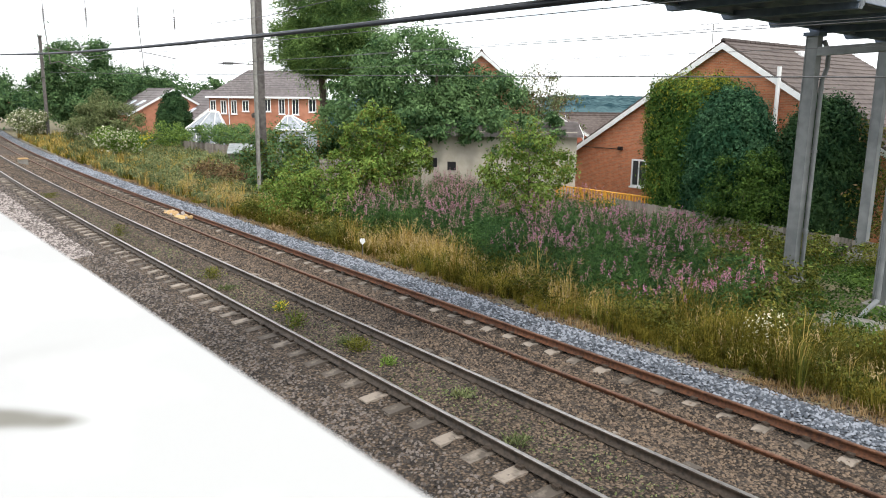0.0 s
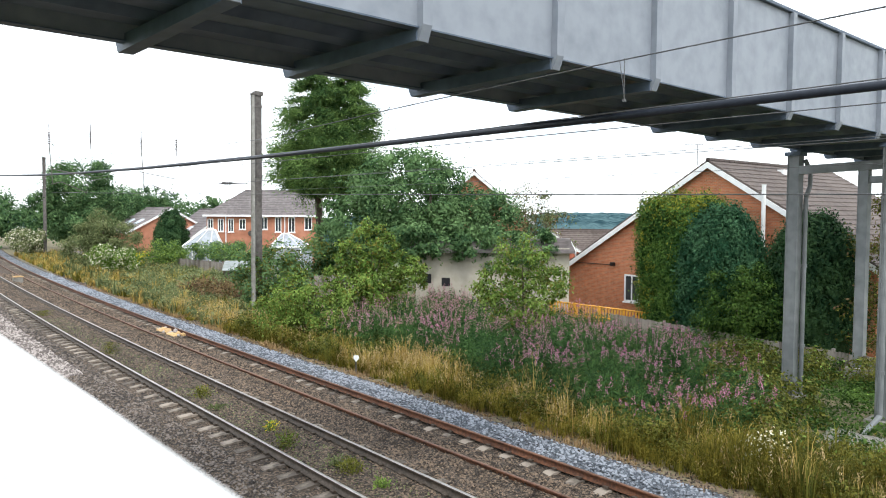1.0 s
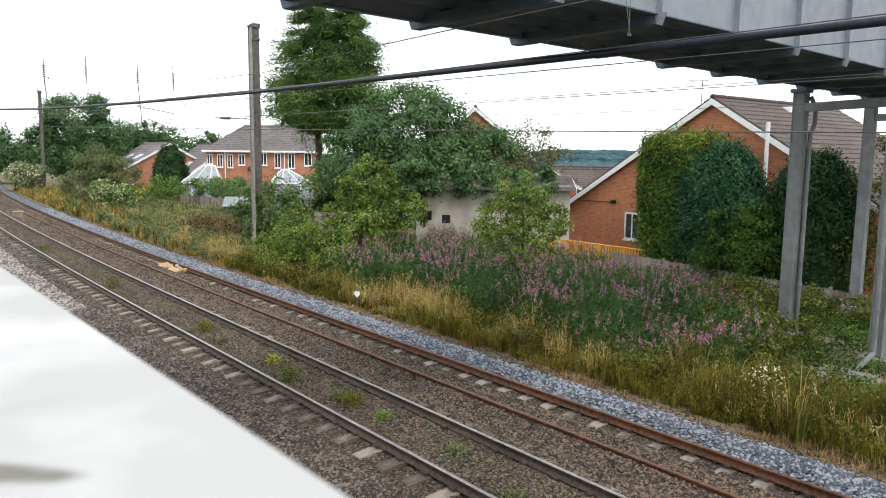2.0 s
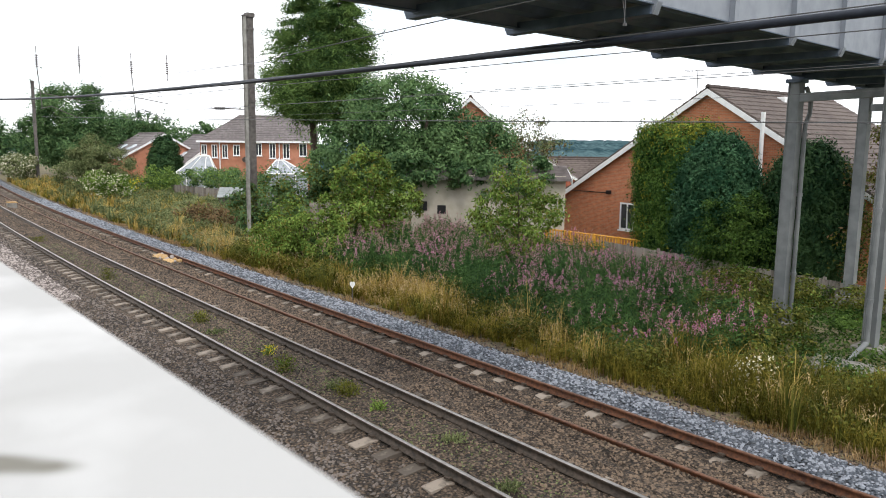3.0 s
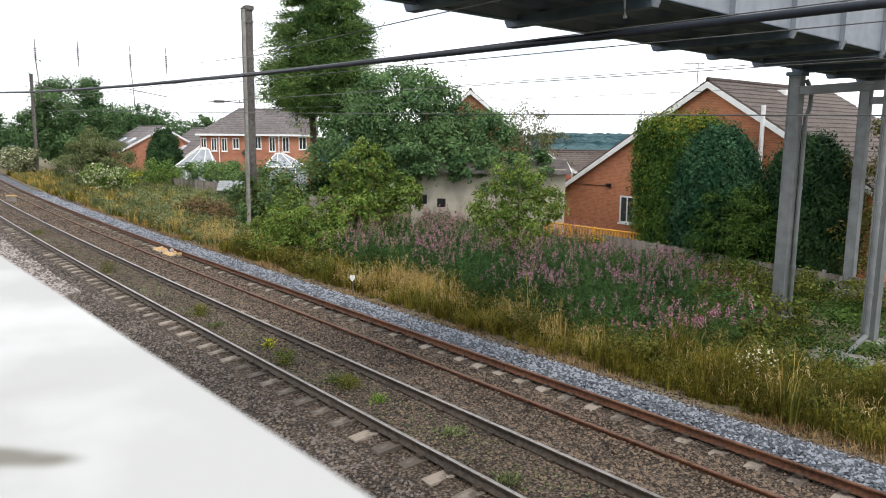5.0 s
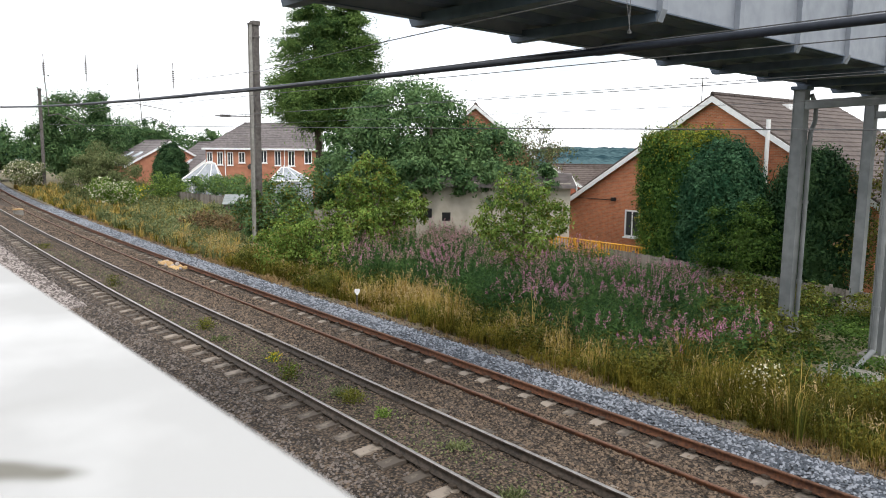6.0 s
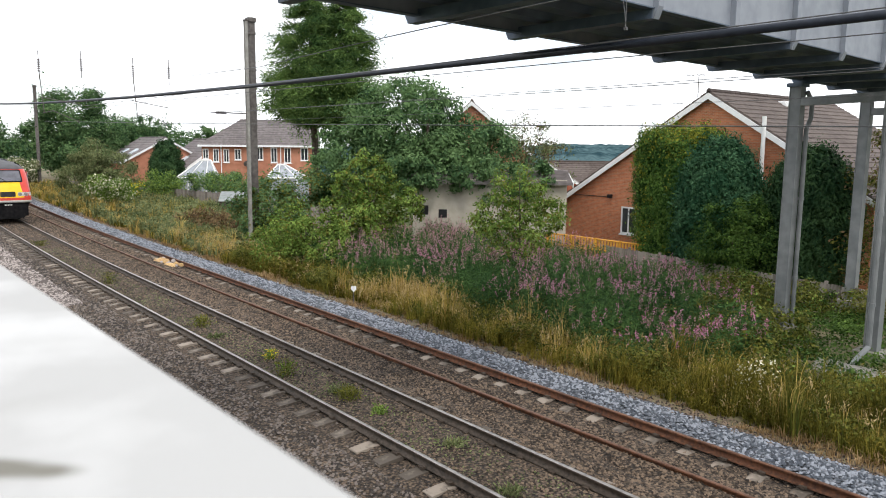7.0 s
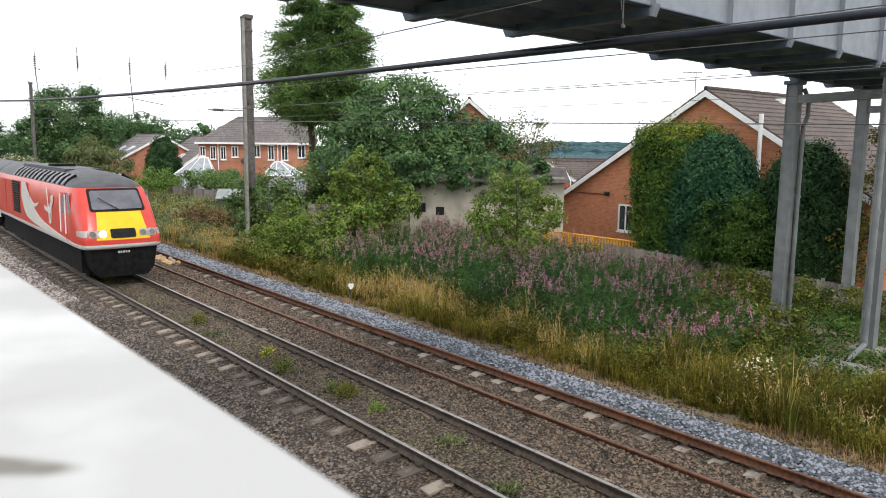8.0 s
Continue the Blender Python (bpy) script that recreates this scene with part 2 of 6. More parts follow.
M = {
    "soil": mat("lineside_soil", (0.10, 0.085, 0.05), (0.2, 0.17, 0.09), 3, 0.95, 0.5),
    "field": mat("grassland", (0.05, 0.075, 0.02), (0.10, 0.12, 0.035), 0.8, 0.95, 0.3),
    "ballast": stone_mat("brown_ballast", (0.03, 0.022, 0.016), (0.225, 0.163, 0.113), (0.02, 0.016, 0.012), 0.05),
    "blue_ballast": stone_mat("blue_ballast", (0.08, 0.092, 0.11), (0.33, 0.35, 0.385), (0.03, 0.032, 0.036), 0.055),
    "stone": mat("ballast_stone", (0.03, 0.022, 0.016), (0.205, 0.148, 0.102), 2, 0.9, 0.2, island=0.9),
    "stone_dark": mat("dark_ballast_stone", (0.035, 0.029, 0.025), (0.20, 0.168, 0.145), 2, 0.9, 0.2, island=0.8),
    "blue_stone": mat("blue_ballast_stone", (0.08, 0.092, 0.11), (0.30, 0.32, 0.355), 2, 0.85, 0.2, island=0.9),
    "rust": mat("rusty_steel", (0.06, 0.026, 0.014), (0.16, 0.065, 0.03), 14, 0.8, 0.2),
    "dull": mat("brown_rail_steel", (0.035, 0.027, 0.02), (0.10, 0.075, 0.055), 14, 0.65, 0.2, metal=0.2),
    "shine": mat("worn_rail_head", (0.24, 0.22, 0.20), (0.40, 0.375, 0.345), 10, 0.36, 0.02, metal=0.8),
    "rusthead": mat("rusty_rail_head", (0.10, 0.05, 0.03), (0.2, 0.10, 0.06), 14, 0.6, 0.1, metal=0.3),
    "sleeper": mat("concrete_sleeper", (0.10, 0.082, 0.065), (0.31, 0.26, 0.21), 7, 0.9, 0.3, piece=0.5),
    "white": mat("white_painted_coping", (0.47, 0.465, 0.45), (0.66, 0.655, 0.64), 5, 0.75, 0.05, broad=0.9),
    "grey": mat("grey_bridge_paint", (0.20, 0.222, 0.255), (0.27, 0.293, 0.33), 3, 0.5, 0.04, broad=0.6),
    # Grey-green column paint, darkened to carry the shade beneath the bridge.
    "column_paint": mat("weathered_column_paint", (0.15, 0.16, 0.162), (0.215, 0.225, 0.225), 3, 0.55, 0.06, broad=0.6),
    # Dark grey of top rails and caps; also stands in for the underside's shade.
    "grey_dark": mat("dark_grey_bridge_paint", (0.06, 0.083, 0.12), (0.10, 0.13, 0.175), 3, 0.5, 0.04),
    "mast": mat("weathered_mast_steel", (0.075, 0.065, 0.06), (0.15, 0.135, 0.125), 5, 0.7, 0.15),
    "mast_low": mat("galvanised_mast_foot", (0.22, 0.21, 0.19), (0.33, 0.32, 0.29), 5, 0.6, 0.1),
    "cable": mat("black_cable", (0.012, 0.016, 0.026), (0.024, 0.029, 0.042), 8, 0.5, 0),
    "wire": mat("copper_wire", (0.07, 0.07, 0.07), (0.12, 0.12, 0.12), 8, 0.5, 0),
    "insulator": mat("brown_insulator", (0.06, 0.05, 0.05), (0.1, 0.08, 0.08), 8, 0.35, 0),
    "brick": brick_mat("orange_brick", (0.47, 0.15, 0.065), (0.61, 0.22, 0.10), (0.42, 0.27, 0.18)),
    # Brick of the houses farther off, aerial haze mixed into its weaker colour.
    "brick_far": mat("far_orange_brick", (0.35, 0.145, 0.085), (0.47, 0.21, 0.13), 1.5, 0.9, 0.1),
    "brick_red": mat("red_brick", (0.33, 0.10, 0.06), (0.44, 0.15, 0.09), 1.5, 0.9, 0.1),
    "render_wall": mat("beige_render", (0.40, 0.36, 0.29), (0.5, 0.46, 0.38), 2, 0.9, 0.1),
    "tile": mat("brown_roof_tile", (0.075, 0.057, 0.05), (0.13, 0.103, 0.09), 3, 0.85, 0.15, piece=0.5),
    "tile_grey": mat("grey_roof_tile", (0.135, 0.118, 0.115), (0.225, 0.2, 0.195), 3, 0.85, 0.15, piece=0.5),
    "trim": mat("white_trim", (0.76, 0.76, 0.75), (0.86, 0.86, 0.85), 4, 0.45, 0),
    "pane": clear_glass("window_pane"),
    "roof_glass": clear_glass("garden_room_glass", (0.26, 0.28, 0.30), 0.2),
    "skylight": clear_glass("skylight_pane", (0.55, 0.6, 0.65), 0.15),
    "fence": mat("weathered_fence_board", (0.15, 0.13, 0.11), (0.31, 0.275, 0.24), 9, 0.9, 0.3, stretch=(1, 1, 0.25), piece=0.4),
    "yellow": mat("yellow_railing_paint", (0.62, 0.30, 0.03), (0.74, 0.38, 0.05), 5, 0.5, 0),
    "bark": mat("bark", (0.06, 0.045, 0.035), (0.14, 0.11, 0.085), 9, 0.95, 0.6),
    "leaf_dark": mat("conifer_foliage", (0.035, 0.08, 0.024), (0.175, 0.27, 0.07), 0.9, 0.7, 0, island=0.4, through_light=0.2),
    "leaf_mid": mat("broadleaf_foliage", (0.038, 0.09, 0.034), (0.16, 0.26, 0.10), 0.7, 0.6, 0, island=0.4, through_light=0.25),
    "leaf_light": mat("bright_foliage", (0.075, 0.14, 0.02), (0.27, 0.38, 0.085), 0.8, 0.6, 0, island=0.45, through_light=0.3),
    "leaf_hedge": mat("hedge_foliage", (0.03, 0.078, 0.015), (0.14, 0.24, 0.045), 0.8, 0.7, 0, island=0.45, through_light=0.2),
    "leaf_blue": mat("bluish_conifer_foliage", (0.021, 0.07, 0.032), (0.088, 0.187, 0.088), 0.8, 0.7, 0, island=0.4, through_light=0.2),
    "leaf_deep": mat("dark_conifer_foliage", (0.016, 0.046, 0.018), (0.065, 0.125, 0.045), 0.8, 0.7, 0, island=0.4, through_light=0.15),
    "fireweed": mat("fireweed_leaf", (0.025, 0.065, 0.02), (0.105, 0.195, 0.055), 0.7, 0.65, 0, island=0.5, through_light=0.3),
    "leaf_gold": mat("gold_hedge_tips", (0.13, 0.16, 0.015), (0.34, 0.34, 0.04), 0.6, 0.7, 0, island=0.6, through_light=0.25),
    # Pale olive leaves, greyed further to paint in haze over the far bank.
    "leaf_olive": mat("olive_foliage", (0.08, 0.105, 0.04), (0.24, 0.27, 0.12), 0.6, 0.7, 0, island=0.45, through_light=0.25),
    "leaf_weed": mat("weed_foliage", (0.05, 0.066, 0.011), (0.195, 0.192, 0.036), 0.7, 0.65, 0, island=0.55, through_light=0.3),
    "leaf_green": mat("deep_green_foliage", (0.022, 0.055, 0.011), (0.10, 0.17, 0.032), 0.8, 0.65, 0, island=0.45, through_light=0.25),
    "leaf_red": mat("reddish_foliage", (0.10, 0.065, 0.03), (0.22, 0.15, 0.075), 0.6, 0.7, 0, island=0.8, through_light=0.25),
    "grass_green": mat("green_grass", (0.09, 0.086, 0.012), (0.30, 0.25, 0.042), 0.5, 0.75, 0, island=0.55, through_light=0.35, broad=0.8),
    "grass_dry": mat("dry_grass", (0.30, 0.20, 0.05), (0.60, 0.45, 0.14), 0.6, 0.8, 0, island=0.6, through_light=0.3),
    "pink": mat("fireweed_bloom", (0.42, 0.13, 0.25), (0.66, 0.33, 0.47), 0.5, 0.7, 0, island=0.7, through_light=0.3),
    "pink_pale": mat("fading_fireweed_bloom", (0.36, 0.17, 0.20), (0.60, 0.36, 0.39), 0.5, 0.7, 0, island=0.7, through_light=0.3),
    "seed": mat("pale_seed_heads", (0.36, 0.26, 0.12), (0.60, 0.46, 0.24), 0.8, 0.8, 0, island=0.5, through_light=0.3),
    "thatch": mat("dead_rust_brown_grass", (0.23, 0.145, 0.065), (0.44, 0.31, 0.16), 0.8, 0.85, 0, island=0.5, through_light=0.25),
    "bloom_white": mat("cream_blossom", (0.6, 0.58, 0.42), (0.8, 0.78, 0.62), 0.5, 0.7, 0, island=0.6, through_light=0.3),
    "bloom_yellow": mat("yellow_blossom", (0.6, 0.45, 0.02), (0.8, 0.65, 0.05), 0.5, 0.7, 0, island=0.6, through_light=0.3),
    # Distance haze is mixed into this woodland's blue-green.
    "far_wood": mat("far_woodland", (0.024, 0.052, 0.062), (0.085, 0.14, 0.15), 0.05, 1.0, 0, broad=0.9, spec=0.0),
    "red": mat("red_train_paint", (0.58, 0.035, 0.02), (0.66, 0.055, 0.03), 2, 0.28, 0, spec=0.6),
    "nose_yellow": mat("yellow_nose_paint", (0.82, 0.50, 0.0), (0.88, 0.56, 0.01), 3, 0.35, 0),
    "train_white": mat("pale_grey_train_paint", (0.62, 0.61, 0.57), (0.7, 0.69, 0.65), 3, 0.35, 0),
    "train_grey": mat("dark_grey_roof_paint", (0.03, 0.031, 0.035), (0.065, 0.066, 0.072), 3, 0.5, 0.05),
    "trim_grey": mat("bare_louvre_metal", (0.26, 0.26, 0.27), (0.42, 0.42, 0.43), 6, 0.4, 0.05, metal=0.4),
    "under": mat("black_underframe", (0.006, 0.006, 0.007), (0.018, 0.017, 0.017), 5, 0.85, 0.2, spec=0.1),
    "black": mat("black_trim", (0.01, 0.01, 0.012), (0.02, 0.02, 0.022), 5, 0.3, 0),
    # Train glass: its pale grey-lavender stands in for sky reflected in it.
    "screen": clear_glass("windscreen_glass", (0.22, 0.22, 0.25), 0.1),
    "lamp_on": mat("lit_headlamp", (1, 0.95, 0.85), (1, 0.97, 0.9), 2, 0.3, 0, glow=8),
    "lamp_off": mat("headlamp_lens", (0.25, 0.24, 0.23), (0.4, 0.38, 0.36), 20, 0.15, 0),
    "pale_sheet": mat("pale_roof_sheet", (0.17, 0.19, 0.18), (0.28, 0.30, 0.29), 3, 0.5, 0.05),
    "pale_stone": mat("pale_pinkish_stone", (0.12, 0.10, 0.09), (0.40, 0.35, 0.32), 2, 0.9, 0.2, island=0.9),
    "sand": mat("pale_spilt_sand", (0.36, 0.22, 0.09), (0.62, 0.42, 0.2), 12, 0.9, 0.3),
    "concrete": mat("old_concrete", (0.2, 0.19, 0.17), (0.32, 0.3, 0.27), 4, 0.9, 0.3),
}


def add_stain(m, spots, colour):
    """Soft grimy marks of their own shape on a material, at places in the object's space."""
    n, l = m.node_tree.nodes, m.node_tree.links
    b = n["Principled BSDF"]
    co, wob = n.new("ShaderNodeTexCoord"), n.new("ShaderNodeTexNoise")
    wob.inputs["Scale"].default_value = 14
    l.new(co.outputs["Object"], wob.inputs["Vector"])
    colour_in = n["Color Ramp"].outputs[0]
    for (x, y, z), (rx, ry), turn, amount in spots:
        mp, gr, rp = n.new("ShaderNodeMapping"), n.new("ShaderNodeTexGradient"), n.new("ShaderNodeMath")
        mp.vector_type = "TEXTURE"
        mp.inputs["Location"].default_value, mp.inputs["Scale"].default_value, mp.inputs["Rotation"].default_value = (x, y, z), (rx, ry, 1), (0, 0, radians(turn))
        gr.gradient_type = "SPHERICAL"
        l.new(co.outputs["Object"], mp.inputs[0])
        l.new(mp.outputs[0], gr.inputs[0])
        rp.operation = "MULTIPLY"
        l.new(gr.outputs["Fac"], rp.inputs[0])
        l.new(wob.outputs["Fac"], rp.inputs[1])
        sc = n.new("ShaderNodeMath")
        sc.operation, sc.use_clamp = "MULTIPLY", True
        sc.inputs[1].default_value = amount
        l.new(rp.outputs[0], sc.inputs[0])
        mx = n.new("ShaderNodeMix")
        mx.data_type = "RGBA"
        l.new(sc.outputs[0], mx.inputs[0])
        l.new(colour_in, mx.inputs[6])
        mx.inputs[7].default_value = (*colour, 1)
        colour_in = mx.outputs[2]
    l.new(colour_in, b.inputs["Base Color"])


add_stain(M["white"], (((0.080, 0.652, 4.64), (0.066, 0.024), -39, 4.2), ((0.118, 0.617, 4.64), (0.036, 0.017), -39, 3.0), ((0.02, 0.75, 4.64), (0.2, 0.05), 20, 0.5)), (0.2, 0.19, 0.16))


# ---- mesh helpers ----
def part(name, bm, material, parent=None, label=""):
    me = bpy.data.meshes.new(name)
    bm.to_mesh(me)
    bm.free()
    for m in material if isinstance(material, (list, tuple)) else [material]:
        me.materials.append(m)
    ob = new(name, me)
    ob.parent = parent
    return tagged(ob, label)


def thing(name, label, category, group="", kind=""):
    return tagged(new(name), label, category, group, kind)


def npmesh(name, verts, quads, materials, parent=None, index=None, smooth=False):
    """A mesh from arrays: verts (n, 3), faces (m, 3 or 4)."""
    me = bpy.data.meshes.new(name)
    k = quads.shape[1]
    me.vertices.add(len(verts))
    me.vertices.foreach_set("co", np.ascontiguousarray(verts, dtype=np.float32).ravel())
    me.loops.add(quads.size)
    me.loops.foreach_set("vertex_index", np.ascontiguousarray(quads, dtype=np.int32).ravel())
    me.polygons.add(len(quads))
    me.polygons.foreach_set("loop_start", np.arange(0, quads.size, k, dtype=np.int32))
    if index is not None:
        me.polygons.foreach_set("material_index", np.ascontiguousarray(index, dtype=np.int32))
    if smooth:
        me.polygons.foreach_set("use_smooth", np.ones(len(quads), dtype=bool))
    for m in materials if isinstance(materials, (list, tuple)) else [materials]:
        me.materials.append(m)
    me.update(calc_edges=True)
    me.validate()
    ob = new(name, me)
    ob.parent = parent
    return ob


def box(bm, x0, x1, y0, y1, z0, z1, bevel=0.0):
    r = bmesh.ops.create_cube(bm, size=1)
    for v in r["verts"]:
        v.co = ((x0 + x1) / 2 + v.co.x * (x1 - x0), (y0 + y1) / 2 + v.co.y * (y1 - y0), (z0 + z1) / 2 + v.co.z * (z1 - z0))
    if bevel:
        es = {e for v in r["verts"] for e in v.link_edges}
        bmesh.ops.bevel(bm, geom=list(es), offset=bevel, segments=2, affect="EDGES")
    return bm


def boxed(*a, **k):
    return box(bmesh.new(), *a, **k)


def tube(bm, a, b, r0, r1, n=8):
    a, b = Vector(a), Vector(b)
    q = (b - a).to_track_quat("Z", "Y")
    rings = []
    for p, r in ((a, r0), (b, r1)):
        rings.append([bm.verts.new(p + q @ Vector((r * math.cos(2 * math.pi * i / n), r * math.sin(2 * math.pi * i / n), 0))) for i in range(n)])
    for i in range(n):
        bm.faces.new((rings[0][i], rings[0][(i + 1) % n], rings[1][(i + 1) % n], rings[1][i]))
    bm.faces.new(rings[1])
    bm.faces.new(rings[0][::-1])
    return bm


def pipe(bm, pts, r, n=6):
    for a, b in zip(pts, pts[1:]):
        tube(bm, a, b, r, r, n)
    return bm


def prism(bm, outline, axis, a, b):
    """A closed outline of (u, v) pairs pushed from a to b along an axis: 'x' takes (y, z), 'y' (x, z), 'z' (x, y)."""
    def put(u, v, w):
        return {"x": (w, u, v), "y": (u, w, v), "z": (u, v, w)}[axis]
    lo, hi = [bm.verts.new(put(u, v, a)) for u, v in outline], [bm.verts.new(put(u, v, b)) for u, v in outline]
    k = len(outline)
    for i in range(k):
        bm.faces.new((lo[i], lo[(i + 1) % k], hi[(i + 1) % k], hi[i]))
    bm.faces.new(lo[::-1])
    bm.faces.new(hi)
    bmesh.ops.recalc_face_normals(bm, faces=bm.faces[:])
    return bm


CURVE = 0.000446
RAIL_A, RAIL_B, RAIL_C, RAIL_D = 6.99, 8.495, 10.287, 11.792
LOW, CANT = -0.312, 0.075


def bend(y):
    """How far the line has curved aside at y."""
    return CURVE * np.maximum(0, np.asarray(y, dtype=float) - 20) ** 2


def ground_z(x, y):
    """The height of the ground sheet."""
    x, y = np.asarray(x, dtype=float), np.asarray(y, dtype=float)
    u = x - bend(y)
    z = np.interp(u, [-30, 2, 5.0, 5.9, 6.51, 6.91, 7.16, 8.26, 8.51, 8.91, 9.35, 9.8, 10.2, 11.1, 11.25, 11.75, 12.1, 12.45, 13.1, 13.7, 19, 27, 34, 48, 80, 200, 300, 5000],
                  [-0.5, -0.5, -0.34, -0.25, -0.235, -0.22, -0.145, -0.145, -0.19, -0.21, -0.29, -0.40, -0.32, -0.39, -0.53, -0.53, -0.46, -0.38, -0.46, -0.55, -0.5, -0.9, -1.3, -1.8, -4.5, -16, -20, -20])
    return z


# ---- ground ----
def build_ground():
    xs = np.unique(np.concatenate([[-4000, -1500, -500, -150, -60, -20, -5], np.arange(0, 5, 1.0), np.arange(5, 14.01, 0.12), np.arange(14.5, 40, 1.0), np.arange(42, 100, 6), [120, 160, 200, 260, 300, 500, 900, 1800, 4000]]))
    ys = np.unique(np.concatenate([[-4000, -1000, -300, -100, -40], np.arange(-20, 2, 2.0), np.arange(2, 30, 0.3), np.arange(30, 120, 1.5), [130, 160, 200, 300, 500, 900, 1800, 4000]]))
    gx, gy = np.meshgrid(xs, ys)
    # columns follow the curve of the line while they are near it
    shift = np.where((gx > 4) & (gx < 40), bend(np.minimum(gy, 130)), 0)
    px = gx + shift
    pz = ground_z(px, np.minimum(gy, 130))
    near = (gx > 5) & (gx < 13.4) & (gy > 0) & (gy < 70)
    rng = np.random.default_rng(3)
    pz = pz + np.where(near, rng.normal(0, 0.012, gx.shape), 0)
    v = np.stack([px, gy, pz], -1).reshape(-1, 3)
    ny, nx = gx.shape
    i = (np.arange(ny - 1)[:, None] * nx + np.arange(nx - 1)[None]).ravel()
    q = np.stack([i, i + 1, i + nx + 1, i + nx], 1)
    cx, cy = gx[:-1, :-1].ravel(), gy[:-1, :-1].ravel()
    idx = np.where((cx > -6) & (cx < 13.2) & (np.abs(cy) < 900), 0, np.where((cx >= 13.2) & (cx < 34), 1, 2))
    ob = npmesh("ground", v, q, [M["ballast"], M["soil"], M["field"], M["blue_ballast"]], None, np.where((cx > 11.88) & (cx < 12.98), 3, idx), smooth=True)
    tagged(ob, "brown ballast bed and weedy trackside soil running into fields", "ground", kind="structure")


build_ground()


def build_hills():
    rng = np.random.default_rng(8)
    n = 800
    az = np.linspace(radians(-40), radians(120), n)
    ridge = 5 + 7 * np.sin(az * 9 + 1) + 5 * np.sin(az * 23) + 1.2 * np.sin(az * 61 + 2)
    rows = []
    # the slope is roughened by the tops of its trees
    for d in np.concatenate([[620], np.linspace(700, 1700, 26), [2300]]):
        f = float(np.interp(d, [700, 800, 1000, 1250, 1450, 1700], [0.02, 0.25, 0.55, 0.85, 1.0, 0.9]))
        z = -20 + (ridge + 20) * f + rng.normal(0, 1.3, n) if 620 < d < 2300 else np.full(n, -24.0)
        rows.append(np.stack([d * np.sin(az), d * np.cos(az), z], 1))
    v = np.concatenate(rows)
    k = len(rows)
    i = (np.arange(k - 1)[:, None] * n + np.arange(n - 1)[None]).ravel()
    q = np.stack([i, i + 1, i + n + 1, i + n], 1)
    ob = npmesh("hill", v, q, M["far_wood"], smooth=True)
    tagged(ob, "distant wooded ridge across the valley, blue-green haze in its colour", "hill", kind="structure")


build_hills()


# ---- railway ----
def rail_mesh(offset, top, side, head):
    ys = np.concatenate([np.arange(-30, 20, 5.0), np.arange(20, 131, 2.5)])
    prof = [(-0.07, -0.159), (0.07, -0.159), (0.07, -0.148), (0.012, -0.125), (0.012, -0.05), (0.036, -0.038), (0.036, -0.006), (0.028, 0.0), (-0.028, 0.0), (-0.036, -0.006), (-0.036, -0.038), (-0.012, -0.05), (-0.012, -0.125), (-0.07, -0.148)]
    k = len(prof)
    v = np.array([[offset + float(bend(y)) + a, y, top + b] for y in ys for a, b in prof])
    q, idx = [], []
    for s in range(len(ys) - 1):
        for i in range(k):
            j = (i + 1) % k
            q.append((s * k + i, s * k + j, (s + 1) * k + j, (s + 1) * k + i))
            idx.append(1 if i in (6, 7, 8) else 0)
    return np.array(q), np.array(idx), v, [side, head]


def build_track(name, label, offsets, top, side, head, seed, cant=0.0):
    """cant lifts the first rail, and tilts the sleepers with it."""
    t = thing(name, label, "railway track", kind="structure")
    for o, lift in zip(offsets, (cant, 0.0)):
        q, idx, v, ms = rail_mesh(o, top + lift, side, head)
        npmesh("rail", v, q[:, ::-1], ms, t, idx)
    mid = sum(offsets) / 2
    rng = random.Random(seed)
    bm = bmesh.new()
    prism(bm, [(-1.25, -0.36), (1.25, -0.36), (1.25, -0.19), (0.95, -0.165), (0.55, -0.165), (0.4, -0.21), (-0.4, -0.21), (-0.55, -0.165), (-0.95, -0.165), (-1.25, -0.19)], "y", -0.125, 0.125)
    first = part("sleeper", bm, M["sleeper"], t)
    clip = bmesh.new()
    for s in (-0.7525, 0.7525):
        for d in (-0.1, 0.1):
            box(clip, s + d - 0.035, s + d + 0.035, -0.06, 0.06, -0.165, -0.125)
    fast = part("rail_clip", clip, M["dull"], t)
    k = 0
    y = 0.4 + 0.3 * (seed % 2)
    while y < 105 and k < 148:
        for kind, src in ((0, first), (1, fast)):
            ob = src if k == 0 else new(src.name.split(".")[0], src.data)
            ob.parent = t
            if kind == 0:
                keep = (rng.uniform(-0.02, 0.02), rng.uniform(-0.042, 0.0) - 0.2 * cant, rng.uniform(-1.5, 1.5))
            ob.matrix_basis = pose(mid + float(bend(y)) + (keep[0] if kind == 0 else 0), y, top + cant / 2 + (keep[1] if kind == 0 else 0), 0, math.degrees(cant / 1.505), (keep[2] if kind == 0 else 0) - math.degrees(2 * CURVE * max(0, y - 20)))
        k += 1
        y += 0.695
    return t


build_track("railway_track", "worn steel rails with bright heads on concrete sleepers", (RAIL_A, RAIL_B), 0.0, M["dull"], M["shine"], 1)
build_track("railway_track", "rusty little-used rails on half-buried concrete sleepers", (RAIL_C, RAIL_D), LOW, M["rust"], M["rusthead"], 2, CANT)


